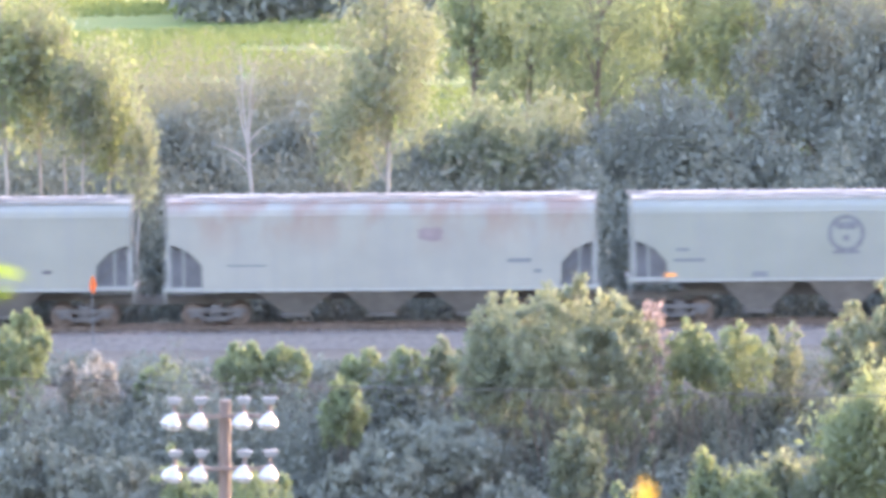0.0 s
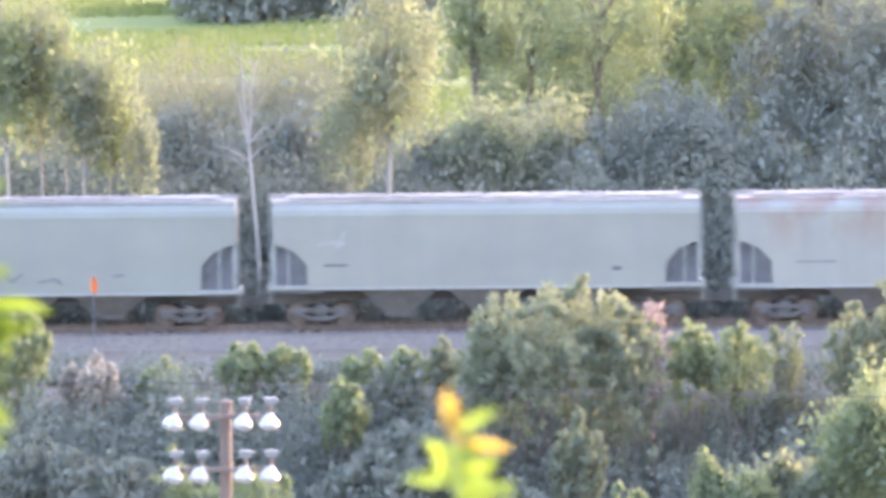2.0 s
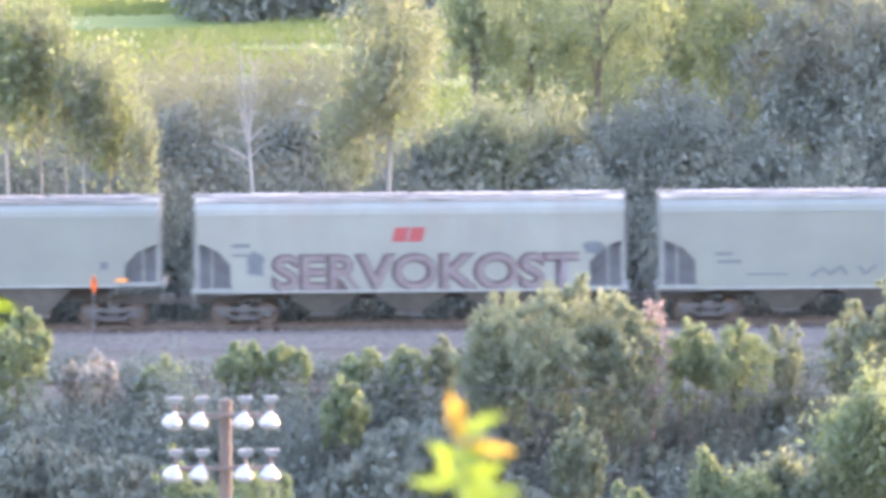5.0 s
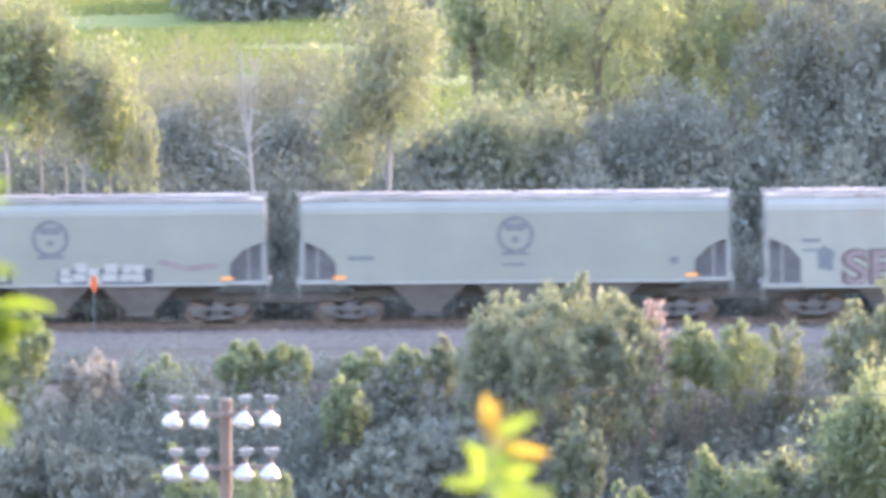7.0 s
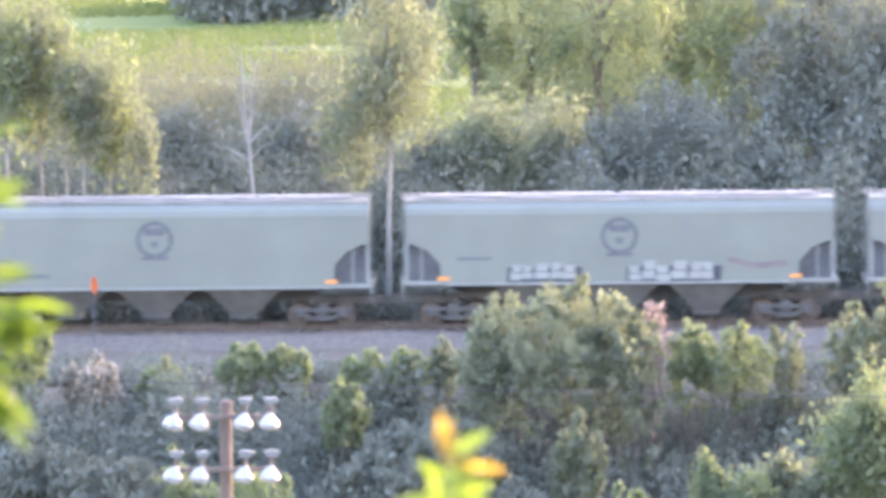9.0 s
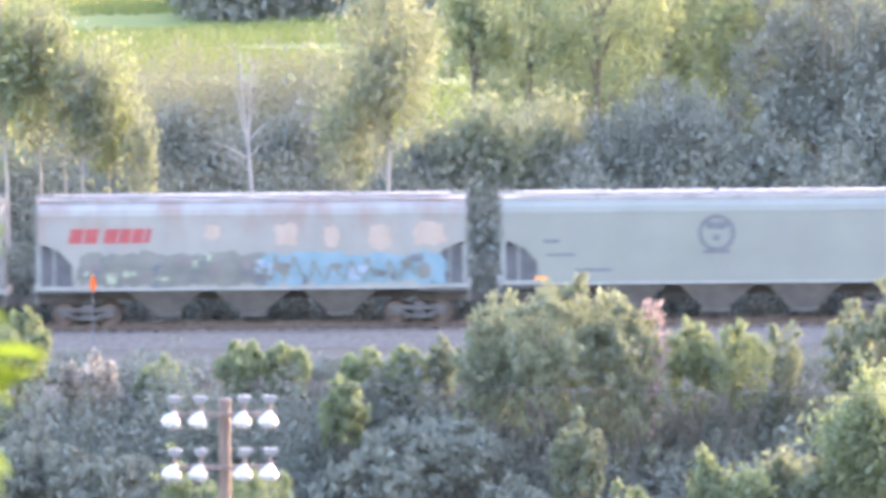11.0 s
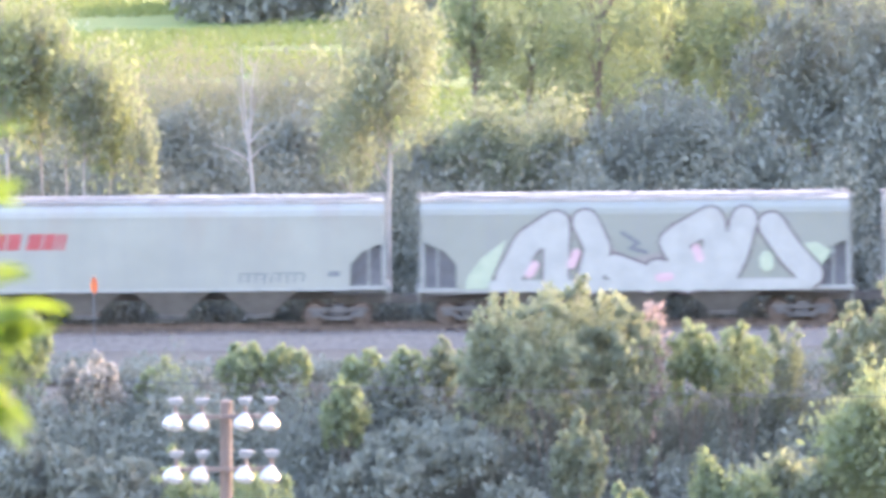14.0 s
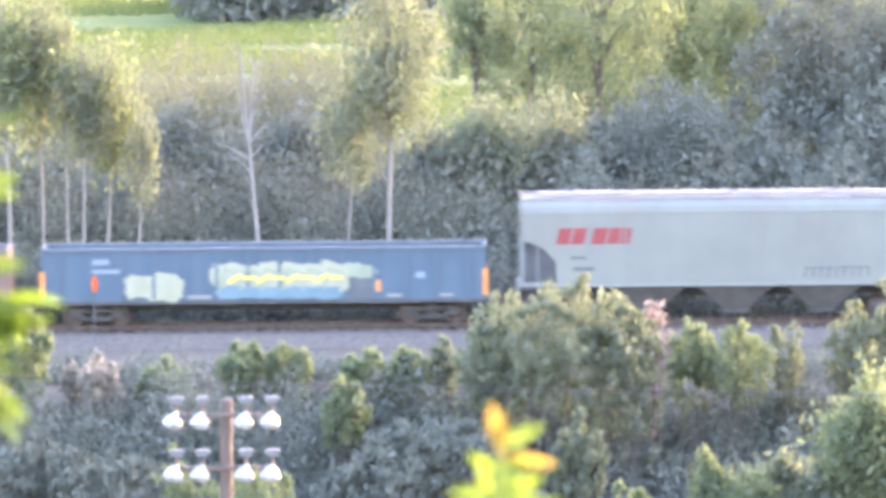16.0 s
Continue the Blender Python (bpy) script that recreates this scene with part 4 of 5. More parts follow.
# Trees behind the track: x, distance, top, radius, crown foot, sprays, spray size, leaf, bark, trunk, lean
rows += [
    (-18.70, 313.0, 13.41, 1.88, 5.4, 3408, 0.11, "s", BARK_PALE, 0.11, 0.10, "slender pale-barked tree with thin grey-green leaves", "tree"),
    (-17.13, 311.0, 13.91, 1.62, 5.4, 3635, 0.11, "l", BARK_PALE, 0.11, -0.20, "slender pale-barked tree with thin grey-green leaves", "tree"),
    (-15.92, 312.0, 12.97, 1.50, 5.4, 3408, 0.11, "s", BARK_PALE, 0.09, 0.10, "slender pale-barked tree with thin grey-green leaves", "tree"),
    (-14.84, 311.0, 11.89, 1.37, 5.4, 2447, 0.10, "l", BARK_PALE, 0.08, -0.10, "slender pale-barked tree with thin grey-green leaves", "tree"),
    (-14.19, 310.0, 11.25, 1.37, 5.4, 2272, 0.10, "s", BARK_PALE, 0.08, 0.10, "slender pale-barked tree with thin grey-green leaves", "tree"),
    (-13.23, 311.0, 10.76, 1.50, 4.4, 3180, 0.11, "l", BARK_PALE, 0.09, 0.20, "slender pale-barked tree with thin grey-green leaves", "tree"),
    (-11.95, 310.0, 8.7, 0.75, 3.5, 1050, 0.10, "s", BARK_PALE, 0.07, 0.10, "slender pale-barked tree with thin grey-green leaves", "tree"),
    (-2.15, 311.0, 14.2, 2.3, 5.0, 7400, 0.11, "s", BARK_PALE, 0.13, 0.00, "broad yellow-green leafy tree", "tree"),
    (-3.79, 313.0, 9.4, 1.3, 4.2, 2700, 0.11, "s", BARK_PALE, 0.08, 0.00, "broad yellow-green leafy tree", "tree"),
]
# Taller trees farther back: x, distance, top, radius, crown foot, sprays, spray size, leaf, bark, trunk, lean
rows += [
    (1.40, 349.0, 13.5, 2.66, 4.76, 6270, 0.12, "l", BARK, 0.20, 0.00, "broad yellow-green leafy tree", "tree"),
    (4.01, 359.0, 13.19, 3.02, 4.45, 7410, 0.12, "l", BARK, 0.20, 0.20, "broad yellow-green leafy tree", "tree"),
    (7.00, 354.0, 14.3, 3.41, 4.44, 7410, 0.12, "l", BARK, 0.20, 0.00, "broad yellow-green leafy tree", "tree"),
    (10.33, 364.0, 13.51, 3.65, 3.60, 7410, 0.12, "l", BARK, 0.20, 0.00, "broad yellow-green leafy tree", "tree"),
    (13.64, 369.0, 13.34, 3.41, 3.82, 7410, 0.12, "l", BARK, 0.20, 0.00, "broad yellow-green leafy tree", "tree"),
    (16.06, 364.0, 12.94, 3.36, 3.55, 7410, 0.12, "l", BARK, 0.20, 0.00, "broad yellow-green leafy tree", "tree"),
    (19.96, 359.0, 13.05, 4.03, 3.54, 7410, 0.12, "s", BARK, 0.20, 0.00, "broad yellow-green leafy tree", "tree"),
    # Stands unseen to the right of the view, for the shade it throws.
    (23.74, 354.0, 12.66, 3.69, 3.02, 5130, 0.12, "s", BARK, 0.20, 0.00, "broad yellow-green leafy tree", "tree"),
]
# Dark trees at the edge of the wood: x, distance, top, radius, crown foot, sprays, spray size, leaf, bark, trunk, lean
rows += [
    (15.32, 326.0, 13.2, 3.27, 1.35, 30000, 0.09, "d", BARK, 0.20, 0.00, "dense dark green tree", "tree"),
    (18.71, 324.0, 13.2, 2.86, 1.45, 26000, 0.09, "d", BARK, 0.20, 0.00, "dense dark green tree", "tree"),
    # The next two are unseen, added past the right edge to shade the undergrowth.
    (22.80, 326.0, 13.2, 3.40, 1.28, 17100, 0.11, "d", BARK, 0.20, 0.00, "dense dark green tree", "tree"),
    (27.07, 324.0, 13.2, 3.64, 1.38, 17100, 0.11, "d", BARK, 0.20, 0.00, "dense dark green tree", "tree"),
    (7.78, 323.0, 8.21, 3.11, 1.62, 17100, 0.09, "d", BARK, 0.12, 0.00, "dense dark green tree", "tree"),
    (10.72, 321.0, 8.05, 2.83, 1.73, 17100, 0.09, "d", BARK, 0.12, 0.00, "dense dark green tree", "tree"),
    (4.55, 324.0, 7.96, 2.34, 1.58, 15200, 0.09, "s", BARK, 0.12, 0.00, "dense dark green tree", "tree"),
    (1.98, 322.0, 7.85, 2.20, 1.74, 13300, 0.09, "s", BARK, 0.12, 0.00, "dense dark green tree", "tree"),
    (-0.32, 323.0, 6.89, 1.94, 1.69, 11400, 0.09, "d", BARK, 0.12, 0.00, "dense dark green tree", "tree"),
]
rows += [
    (16.8, 320.0, 7.4, 2.3, 0.6, 12000, 0.10, "d", BARK, 0.12, 0.00, "dense dark green tree", "tree"),
    (20.4, 319.5, 7.9, 2.5, 0.6, 12000, 0.10, "d", BARK, 0.12, 0.00, "dense dark green tree", "tree"),
    (13.4, 319.5, 6.9, 2.2, 0.6, 11000, 0.10, "d", BARK, 0.12, 0.00, "dense dark green tree", "tree"),
    (-10.54, 324.0, 7.63, 2.08, 1.71, 11400, 0.09, "d", BARK, 0.12, 0.00, "dense dark green tree", "tree"),
    (-6.17, 326.0, 7.95, 2.22, 1.53, 13300, 0.09, "d", BARK, 0.12, 0.00, "dense dark green tree", "tree"),
]
# Shrubs along the top of the bank: x, distance, top, radius, crown foot, sprays, spray size, leaf, bark, trunk, lean
rows += [
    (-15.13, 280.0, 2.23, 1.18, -1.34, 7600, 0.08, "l", BARK, 0.08, 0.00, "sunlit rounded green shrub", "shrub"),
    (-12.76, 281.0, 0.60, 1.24, -1.86, 4750, 0.08, "y", BARK, 0.08, 0.00, "half-dry brown and green shrub", "shrub"),
    (-9.98, 282.0, 0.25, 1.02, -1.57, 4180, 0.08, "l", BARK, 0.08, 0.00, "sunlit rounded green shrub", "shrub"),
    (-7.28, 283.0, 0.71, 1.08, -1.08, 4940, 0.08, "l", BARK, 0.08, 0.00, "sunlit rounded green shrub", "shrub"),
    (-5.66, 283.0, 0.69, 0.85, -0.99, 3800, 0.08, "l", BARK, 0.08, 0.00, "sunlit rounded green shrub", "shrub"),
    (-2.80, 281.0, 0.53, 0.85, -1.34, 4180, 0.08, "l", BARK, 0.08, 0.00, "sunlit rounded green shrub", "shrub"),
    (-1.25, 281.0, 0.90, 0.79, -1.35, 4180, 0.08, "l", BARK, 0.08, 0.00, "sunlit rounded green shrub", "shrub"),
    (0.02, 281.0, 1.25, 0.51, -1.16, 2280, 0.08, "s", BARK, 0.08, 0.00, "sunlit rounded green shrub", "shrub"),
    (-3.65, 277.0, -0.08, 0.89, -2.36, 4750, 0.08, "l", BARK, 0.08, 0.00, "sunlit rounded green shrub", "shrub"),
]
# The willow on the bank and its neighbours: x, distance, top, radius, crown foot, sprays, spray size, leaf, bark, trunk, lean
rows += [
    (3.97, 276.0, 3.56, 3.32, -1.7, 22000, 0.08, "s", BARK, 0.15, 0.00, "large grey-green willow shrub on the bank", "shrub"),
    (1.90, 276.0, 2.23, 1.66, -1.5, 7000, 0.08, "s", BARK, 0.12, 0.00, "large grey-green willow shrub on the bank", "shrub"),
    (6.03, 275.0, 3.06, 1.54, -2.4, 8000, 0.08, "s", BARK, 0.12, 0.00, "large grey-green willow shrub on the bank", "shrub"),
    (7.43, 276.0, 2.82, 0.40, -1.38, 1710, 0.07, "r", BARK, 0.05, 0.00, "reddish dry seed stalks", "shrub"),
    (8.55, 277.0, 1.90, 1.22, -1.1, 4200, 0.08, "l", BARK, 0.10, 0.00, "sunlit rounded green shrub", "shrub"),
    (10.34, 277.0, 1.84, 1.44, -1.1, 4800, 0.08, "l", BARK, 0.10, 0.00, "sunlit rounded green shrub", "shrub"),
    (12.11, 279.0, 1.61, 0.67, -2.09, 2280, 0.08, "s", BARK, 0.08, 0.00, "sunlit rounded green shrub", "shrub"),
    (14.26, 278.0, 2.46, 0.89, -2.02, 4750, 0.08, "s", BARK, 0.08, 0.00, "sunlit rounded green shrub", "shrub"),
    (15.40, 277.0, 3.42, 1.22, -1.93, 7600, 0.08, "s", BARK, 0.10, 0.00, "sunlit rounded green shrub", "shrub"),
]
# Lower brush and the treetops of the valley: x, distance, top, radius, crown foot, sprays, spray size, leaf, bark, trunk, lean
rows += [
    (-0.47, 272.0, -1.3, 2.40, -3.28, 15200, 0.09, "d", BARK, 0.10, 0.00, "large grey-green willow shrub on the bank", "shrub"),
    (4.57, 270.0, -0.61, 0.97, -4.67, 5700, 0.09, "s", BARK, 0.10, 0.00, "large grey-green willow shrub on the bank", "shrub"),
    (2.23, 268.0, -2.6, 1.18, -4.82, 5700, 0.09, "d", BARK, 0.10, 0.00, "large grey-green willow shrub on the bank", "shrub"),
    (-2.21, 270.0, -2.0, 2.17, -5.00, 13300, 0.09, "d", BARK, 0.10, 0.00, "large grey-green willow shrub on the bank", "shrub"),
    (6.12, 262.0, -2.34, 0.63, -5.34, 2850, 0.08, "l", BARK, 0.10, 0.00, "sunlit rounded green shrub", "shrub"),
    (-14.11, 272.0, -1.7, 2.18, -4.72, 13300, 0.09, "d", BARK, 0.10, 0.00, "large grey-green willow shrub on the bank", "shrub"),
    (-11.30, 270.0, -2.0, 2.17, -4.92, 11400, 0.09, "d", BARK, 0.10, 0.00, "large grey-green willow shrub on the bank", "shrub"),
    (-9.08, 262.0, -0.89, 0.63, -4.65, 2850, 0.08, "l", BARK, 0.10, 0.00, "sunlit rounded green shrub", "shrub"),
    (-6.83, 262.0, -1.85, 1.79, -4.85, 6650, 0.08, "l", BARK, 0.10, 0.00, "sunlit rounded green shrub", "shrub"),
]
rows += [
    (-5.24, 262.0, -1.96, 0.27, -4.87, 1330, 0.08, "l", BARK, 0.06, 0.00, "sunlit rounded green shrub", "shrub"),
]
# Trees standing in the valley: x, distance, top, radius, crown foot, sprays, spray size, leaf, bark, trunk, lean
rows += [
    (13.95, 255.0, 2.0, 1.6, -3.53, 17100, 0.09, "l", BARK, 0.14, 0.00, "broad yellow-green leafy tree", "tree"),
    (12.40, 256.0, -0.88, 1.23, -3.63, 8550, 0.09, "s", BARK, 0.12, 0.00, "broad yellow-green leafy tree", "tree"),
    (8.55, 256.0, -0.59, 0.51, -3.59, 4180, 0.08, "l", BARK, 0.10, 0.00, "broad yellow-green leafy tree", "tree"),
    (9.65, 256.0, -1.22, 1.13, -3.60, 7600, 0.09, "l", BARK, 0.10, 0.00, "broad yellow-green leafy tree", "tree"),
    (11.07, 257.0, -0.78, 0.82, -3.72, 6650, 0.09, "s", BARK, 0.10, 0.00, "broad yellow-green leafy tree", "tree"),
]
for k, (x, d, top, rad, low, n, size, leaf, bark, thick, lean, label, cat) in enumerate(rows):
    tree(x, d, top, rad, low, n, size, LEAF[leaf], bark, label, 100 + k, thick, lean, cat)

rng = random.Random(5)
# dark undergrowth at the wood's edge, and the tangle on the slope below the track
# Reaches x = 42, well past the view, to shade the visible wood.
thicket("undergrowth", "shaded dark green undergrowth at the wood's edge", [(rng.uniform(-26, 42), rng.uniform(313, 319), rng.uniform(1.4, 2.2), rng.uniform(4.2, 6.6)) for k in range(130)], 260000, 0.10, L_DARK, 41)
thicket("undergrowth", "dark thicket between the pale trunks", [(rng.uniform(-26, -7), rng.uniform(319, 329), rng.uniform(1.2, 2.0), rng.uniform(5.2, 7.6)) for k in range(70)], 140000, 0.11, L_DARK, 47)
# Also carried on unseen to x = 42, as a block against the sun.
thicket("undergrowth", "dark thicket under the tall trees", [(rng.uniform(-12, 42), rng.uniform(328, 346), rng.uniform(1.0, 2.0), rng.uniform(4.0, 7.0)) for k in range(120)], 140000, 0.11, L_DARK, 48)
thicket("wood", "grey-green wood closing the view behind the tall trees", [(rng.uniform(3.5, 48), rng.uniform(374, 390), rng.uniform(1.2, 2.4), rng.uniform(9.5, 13.5)) for k in range(150)], 130000, 0.16, L_LIGHT, 50)
thicket("hedge", "pale beige-green brush before the meadow", [(rng.uniform(-17.5, -3), rng.uniform(348, 368), rng.uniform(0.9, 1.6), rng.uniform(6.8, 9.0)) for k in range(90)], 150000, 0.11, L_DRYGREEN, 42)
thicket("weeds", "low dark weeds along the far side of the track", [(rng.uniform(-26, 40), rng.uniform(305.6, 311), rng.uniform(0.5, 1.0), rng.uniform(0.7, 1.25)) for k in range(170)], 60000, 0.08, L_WEED, 49)
thicket("undergrowth", "dark bushes close behind the track", [(rng.uniform(-24, 38), rng.uniform(307.5, 311), rng.uniform(0.7, 1.3), rng.uniform(2.0, 3.4)) for k in range(120)], 110000, 0.085, L_DARK, 51)
bank = [(rng.uniform(-20, 22), rng.uniform(267, 281.5)) for k in range(230)]
thicket("undergrowth", "tangled green brush on the slope below the track", [(x, d, rng.uniform(1.0, 1.9), max(1.4, (-0.3 - 0.36 * (282 - d) - ground_z(d)) * rng.uniform(0.8, 1.02))) for x, d in bank], 420000, 0.085, L_DARK, 43)
thicket("undergrowth", "low dark green brush along the crest of the slope", [(rng.uniform(-19, 19), rng.uniform(280.5, 290.5), rng.uniform(0.5, 1.2), rng.uniform(0.35, 0.9)) for k in range(320)]
        + [(rng.uniform(-19, 19), rng.uniform(276.5, 280.5), rng.uniform(0.6, 1.2), rng.uniform(2.6, 4.2)) for k in range(90)]
        + [(rng.uniform(-1.5, 12.5), rng.uniform(271.5, 275), rng.uniform(0.8, 1.4), rng.uniform(3.4, 4.7)) for k in range(45)], 190000, 0.085, L_DARK, 44)
thicket("far_wood", "distant dark wood behind the meadow", [(rng.uniform(-20, 60), rng.uniform(598, 640), rng.uniform(2.5, 5), rng.uniform(7, 13)) for k in range(110)], 50000, 0.45, L_DARK, 45)


def dead_tree(x, d, top):
    """A bare pale tree with a forked trunk and dry twigs."""
    rng = random.Random(8)
    base = ground_z(d) - 0.1
    th = tagged(new("dead_tree"), "bare pale tree with a forked trunk and dry twigs", "tree")
    th.location = (x, d, base)
    h = top - base
    bm = bmesh.new()
    fork = Vector((-0.14, 0, h * 0.645))
    tube(bm, [(0.24, 0, 0), (0.2, 0, h * 0.25), fork], [0.085, 0.08, 0.065], 8)
    ends = []
    for tx, tz in ((-0.5, 0.83), (0.14, 0.82), (-0.4, 1.0), (0.12, 0.95)):
        b = Vector((tx, rng.uniform(-0.3, 0.3), h * tz))
        tube(bm, [fork, fork.lerp(b, 0.5) + Vector((-0.05, 0, -0.1)), b], [0.05, 0.035, 0.015], 6)
        ends.append(b)
    for tx, tz in ((-1.5, 0.655), (-0.9, 0.61), (0.6, 0.72), (0.7, 0.66)):
        b = Vector((tx, rng.uniform(-0.3, 0.3), h * tz))
        a = Vector((-0.1, 0, h * (tz - 0.06)))
        tube(bm, [a, a.lerp(b, 0.6) + Vector((0, 0, 0.1)), b], [0.05, 0.03, 0.012], 5)
        ends.append(b)
    for k in range(60):
        a = rng.choice(ends[:4]).lerp(fork, rng.uniform(0, 0.5))
        b = a + Vector((rng.uniform(-0.6, 0.6), rng.uniform(-0.5, 0.5), rng.uniform(0.3, 1.3)))
        tube(bm, [a, b], [0.014, 0.006], 4, False)
    part("trunk", bm, BLEACHED, th)


dead_tree(-7.46, 310.0, 10.20)


def meadow():
    """Grass blades of the far meadow, thick enough to catch the sun."""
    rng = np.random.default_rng(77)
    n = 130000
    y = rng.uniform(405, 720, n)
    p = np.stack((rng.uniform(-0.062, 0.02, n) * y, y, np.interp(y, PROFILE_Y, PROFILE_Z) + 0.18), 1)
    keep = np.array([noise.noise((a * 0.025, b * 0.045, 5)) > -0.08 for a, b in p[:, :2]])
    tagged(quads("meadow_grass", leaves_at(rng, p[keep], 0.2, 1.2), L_FIELD), "bright sunlit green meadow grass", "grass", kind="stuff")


meadow()


def leaf_blade(length, width, bend):
    """One pointed leaf along +x, folded along its rib and drooping."""
    bm = bmesh.new()
    rows = []
    n = 7
    for k in range(n + 1):
        f = k / n
        w = width * math.sin(math.pi * min(1, f * 0.93 + 0.05)) ** 0.8 * (1 - 0.25 * f)
        z = -bend * length * f * f
        rows.append([bm.verts.new((length * f, s * w, z + abs(s) * w * 0.25)) for s in (-1, 0, 1)])
    for a, b in zip(rows, rows[1:]):
        for k in (0, 1):
            bm.faces.new((a[k], b[k], b[k + 1], a[k + 1]))
    return bm


def sprig(name, label, stem_pts, leaf_rows, group=""):
    """A leafy shoot: a stem and single leaves (foot x, z, direction in degrees in the upright plane, turn towards the viewer, length, width, yellow)."""
    th = tagged(new(name), label, "shoot")
    bm = bmesh.new()
    tube(bm, [(x, 0, z) for x, z in stem_pts], [0.006 - 0.0035 * k / (len(stem_pts) - 1) for k in range(len(stem_pts))], 7)
    part("stem", bm, STEM, th)
    for k, (x, z, a, turn, length, width, yellow) in enumerate(leaf_rows):
        o = part("leaf", leaf_blade(length, width, 0.25), L_TIP if yellow else L_SPROUT, th, "yellow-orange young leaf" if yellow else "", smooth=True)
        o.matrix_basis = Matrix.Translation((x, 0, z)) @ Matrix.Rotation(radians(-a), 4, "Y") @ Matrix.Rotation(radians(turn), 4, "X") @ Matrix.Rotation(radians(18 if k % 2 else -18), 4, "Z")
    return th


STEM = plain("green_stem", (0.16, 0.20, 0.05), (0.28, 0.32, 0.08), 0.6, 0, 30.0, 0.1)
TIP_LEAVES = [(0.012, -0.070, 119, 75, 0.074, 0.0118, True),
              (0.012, -0.065, 107, -70, 0.057, 0.0118, True),
              (0.015, -0.060, 44, 80, 0.071, 0.0129, False),
              (0.020, -0.082, 16, -65, 0.078, 0.0109, True),
              (0.012, -0.128, -1, 70, 0.099, 0.0118, False),
              (0.008, -0.132, 200, -70, 0.074, 0.0129, False),
              (0.009, -0.095, 175, 65, 0.048, 0.0109, False),
              (0.014, -0.076, 76, 85, 0.053, 0.0118, True)]
LOWER_LEAVES = [(0.008, -0.115, 68, 85, 0.061, 0.0148, False),
                (0.023, -0.130, 42, -75, 0.059, 0.0129, False),
                (0.006, -0.140, 138, 75, 0.055, 0.0129, False),
                (0.018, -0.110, 22, 60, 0.059, 0.0118, False),
                (0.014, -0.160, 95, 80, 0.058, 0.0148, False),
                (0.018, -0.178, 8, 70, 0.095, 0.0129, False),
                (0.014, -0.186, 168, -70, 0.097, 0.0129, False),
                (0.022, -0.210, 60, 80, 0.074, 0.0159, False),
                (0.020, -0.240, -6, 60, 0.089, 0.0138, False),
                (0.016, -0.245, 190, 65, 0.089, 0.0138, False)]
shoot = sprig("leafy_shoot", "sunlit green shoot with yellow-orange young tip leaves", [(0.078, -1.128), (0.044, -0.440), (0.018, -0.186), (0.012, -0.111), (0.013, -0.060)],
              TIP_LEAVES + LOWER_LEAVES)
rng = random.Random(19)
BRANCH_LEAVES = []
for k in range(34):
    # a dense lower spray and a few leaves higher up the branch
    f = rng.random()
    z = rng.uniform(-0.13, 0.115) if k < 25 else rng.uniform(0.21, 0.33)
    x = -0.035 + 0.03 * math.cos(z * 14) + rng.uniform(-0.012, 0.02)
    a = rng.uniform(-78, 66) if rng.random() < 0.82 else rng.uniform(100, 200)
    BRANCH_LEAVES.append((x, z, a, rng.uniform(-60, 60), rng.uniform(0.065, 0.115), rng.uniform(0.017, 0.027), False))
branch = sprig("leafy_branch", "sunlit bright green branch with narrow leaves", [(-0.838, -1.304), (-0.279, -0.466), (-0.056, -0.121), (-0.028, 0.000), (-0.042, 0.112), (-0.056, 0.335)],
               BRANCH_LEAVES)
SHOOT = []
SHOOT += [(0.0, 0.305, 22.704, 5.8),
          (0.5, 0.212, 22.692, 3.6),
          (1.0, 0.117, 22.774, 1.4),
          (1.5, 0.047, 22.836, -0.2),
          (2.0, 0.000, 22.843, -1.3),
          (2.5, 0.015, 22.839, -1.0),
          (3.0, 0.032, 22.836, -0.6),
          (3.5, 0.061, 22.828, 0.1),
          (4.0, -0.024, 22.843, -1.9),
          (4.2, -0.034, 22.847, -2.1),
          (5.2, 0.014, 22.834, -1.0),
          (6.3, -0.016, 22.832, -1.7),
          (6.5, -0.011, 22.831, -1.6),
          (7.0, 0.062, 22.833, 0.1),
          (7.5, 0.103, 22.825, 1.1),
          (8.0, 0.175, 22.798, 2.8),
          (8.5, 0.029, 22.810, -0.6),
          (9.0, -0.009, 22.809, -1.5),
          (9.2, 0.005, 22.769, -1.2),
          (9.8, 0.100, 22.665, 1.0)]
SHOOT += [(10.6, 0.014, 22.615, -1.0),
          (11.3, -0.158, 22.642, -5.0),
          (11.5, -0.237, 22.686, -6.8),
          (11.7, -0.296, 22.756, -8.2),
          (12.0, -0.274, 22.817, -7.7),
          (12.2, -0.152, 22.845, -4.9),
          (12.5, 0.126, 22.816, 1.6),
          (13.0, 0.183, 22.805, 2.9),
          (13.3, 0.146, 22.802, 2.1),
          (13.5, 0.283, 22.731, 5.3),
          (13.8, 0.315, 22.646, 6.0),
          (14.5, 0.315, 22.612, 6.0),
          (15.2, 0.237, 22.647, 4.2),
          (15.5, 0.153, 22.782, 2.2),
          (15.7, 0.100, 22.824, 1.0),
          (16.0, 0.071, 22.818, 0.3)]
BRANCH = []
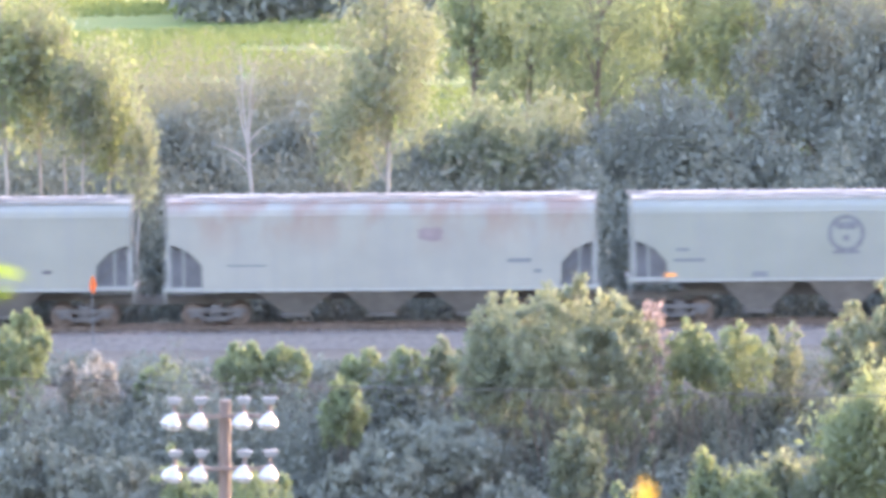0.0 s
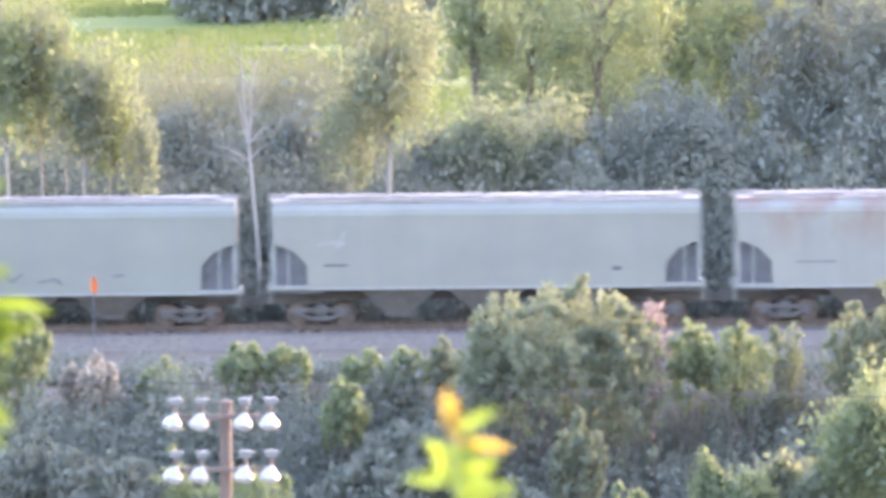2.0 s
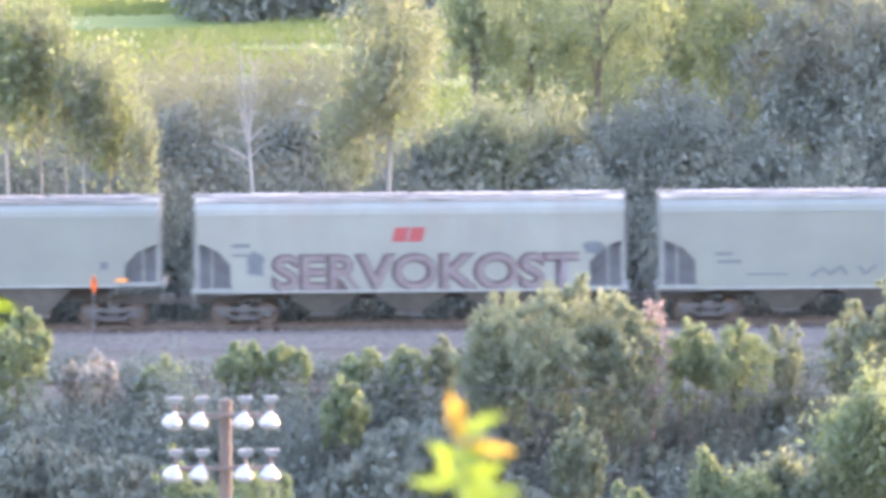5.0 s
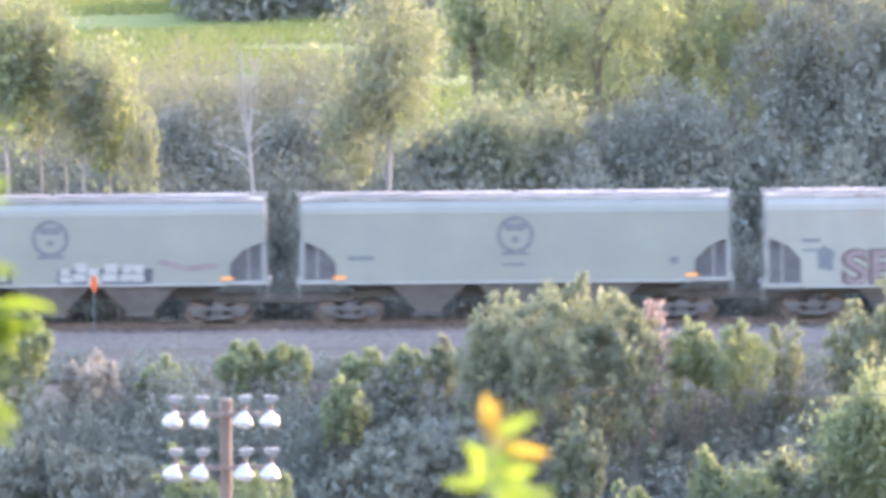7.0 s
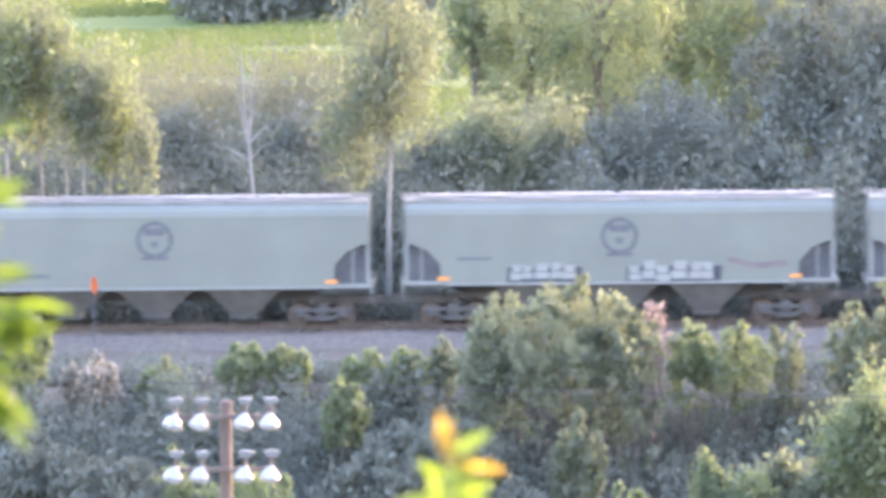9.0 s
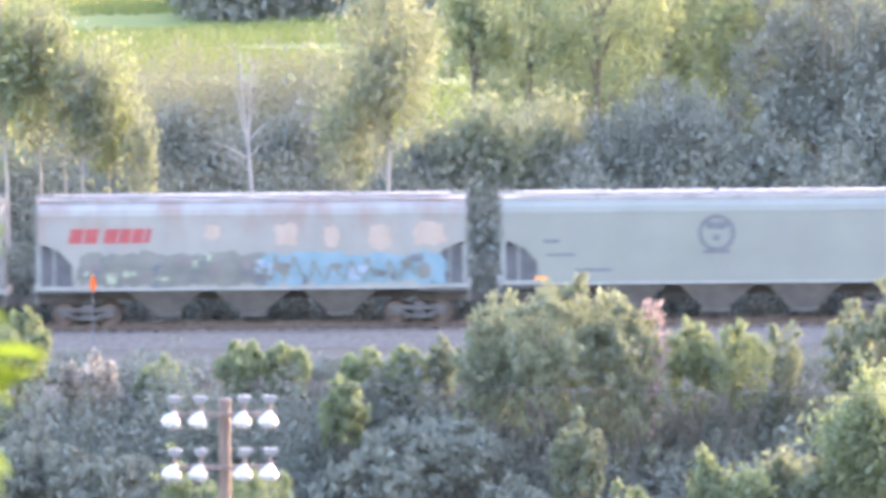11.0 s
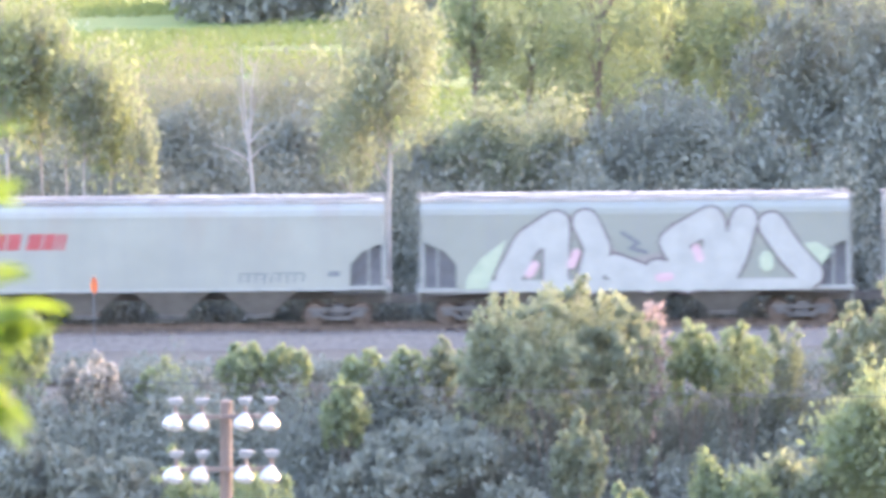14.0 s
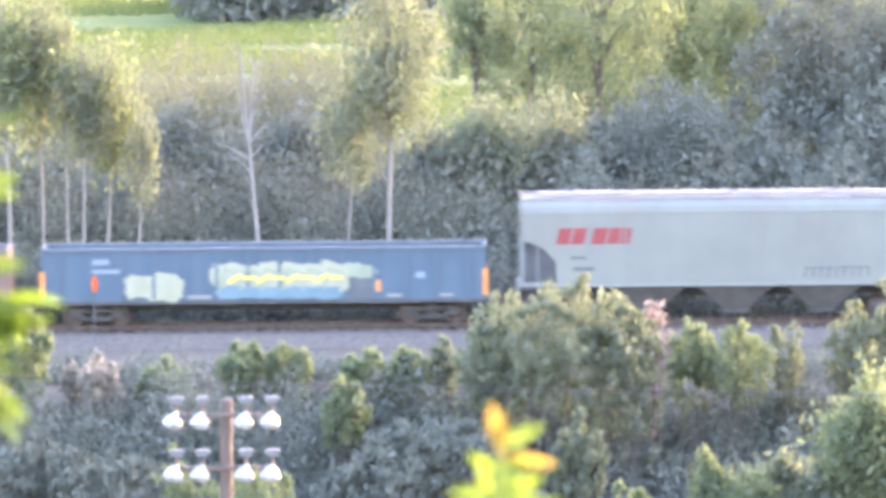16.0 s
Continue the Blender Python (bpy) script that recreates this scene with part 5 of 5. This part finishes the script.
BRANCH += [(0.0, -0.800, 22.906),
          (0.5, -0.674, 22.802),
          (1.0, -0.721, 22.849),
          (1.5, -0.730, 22.849),
          (2.0, -0.763, 22.850),
          (2.5, -0.781, 22.840),
          (3.0, -0.777, 22.850),
          (3.5, -0.786, 22.859),
          (4.0, -0.851, 22.850),
          (4.2, -0.851, 22.850),
          (5.2, -0.805, 22.850),
          (6.3, -0.791, 22.850),
          (6.5, -0.786, 22.850),
          (7.0, -0.753, 22.849),
          (7.5, -0.786, 22.850),
          (8.0, -0.781, 22.850),
          (8.5, -0.730, 22.821),
          (9.0, -0.726, 22.849),
          (9.2, -0.730, 22.849),
          (10.2, -0.758, 22.812)]
BRANCH += [(11.3, -0.767, 22.766),
          (11.5, -0.777, 22.822),
          (11.7, -0.842, 22.850),
          (12.0, -0.805, 22.850),
          (12.2, -0.805, 22.850),
          (12.5, -0.723, 22.868),
          (13.0, -0.710, 22.868),
          (13.3, -0.749, 22.868),
          (13.5, -0.740, 22.821),
          (14.0, -0.730, 22.849),
          (14.5, -0.721, 22.849),
          (15.0, -0.674, 22.802),
          (15.2, -0.674, 22.793),
          (15.5, -0.684, 22.821),
          (15.7, -0.684, 22.840),
          (16.0, -0.740, 22.859)]


def motions():
    """The train rolls through; wheels turn; the two shoots near the camera bob in the wind."""
    run = [(0.0, 0.00), (3.5, 37.96), (7.0, 75.98), (9.0, 97.68), (12.5, 135.27), (14.5, 156.88), (16.0, 173.01)]
    for car, place in TRAIN:
        x0 = -2.3 + PITCH - place * PITCH
        walk(car, [(t, pose(x0 + s, TRACK_Y, RAIL_TOP)) for t, s in run])
    ts, ss = [t for t, s in run], [s for t, s in run]
    shared = {}
    for car, place in TRAIN:
        for b in car.children:
            if b.name.startswith("bogie"):
                for w in b.children:
                    e = round(w.location.x, 2)
                    if e not in shared:
                        walk(w, [(k / FPS, pose(e, 0, 0.425) @ Matrix.Rotation(float(np.interp(k / FPS, ts, ss)) / 0.42, 4, "Y")) for k in range(int(16 * FPS) + 1)])
                        shared[e] = w
                    else:
                        w.rotation_mode = "QUATERNION"
                        w.animation_data_create()
                        w.animation_data.action = shared[e].animation_data.action
                        w.animation_data.action_slot = shared[e].animation_data.action_slot
    walk(shoot, [(t, pose(x, 12.0, z, 0, r, 0)) for t, x, z, r in SHOOT])
    walk(branch, [(t, pose(x, 13.0, z)) for t, x, z in BRANCH])


motions()
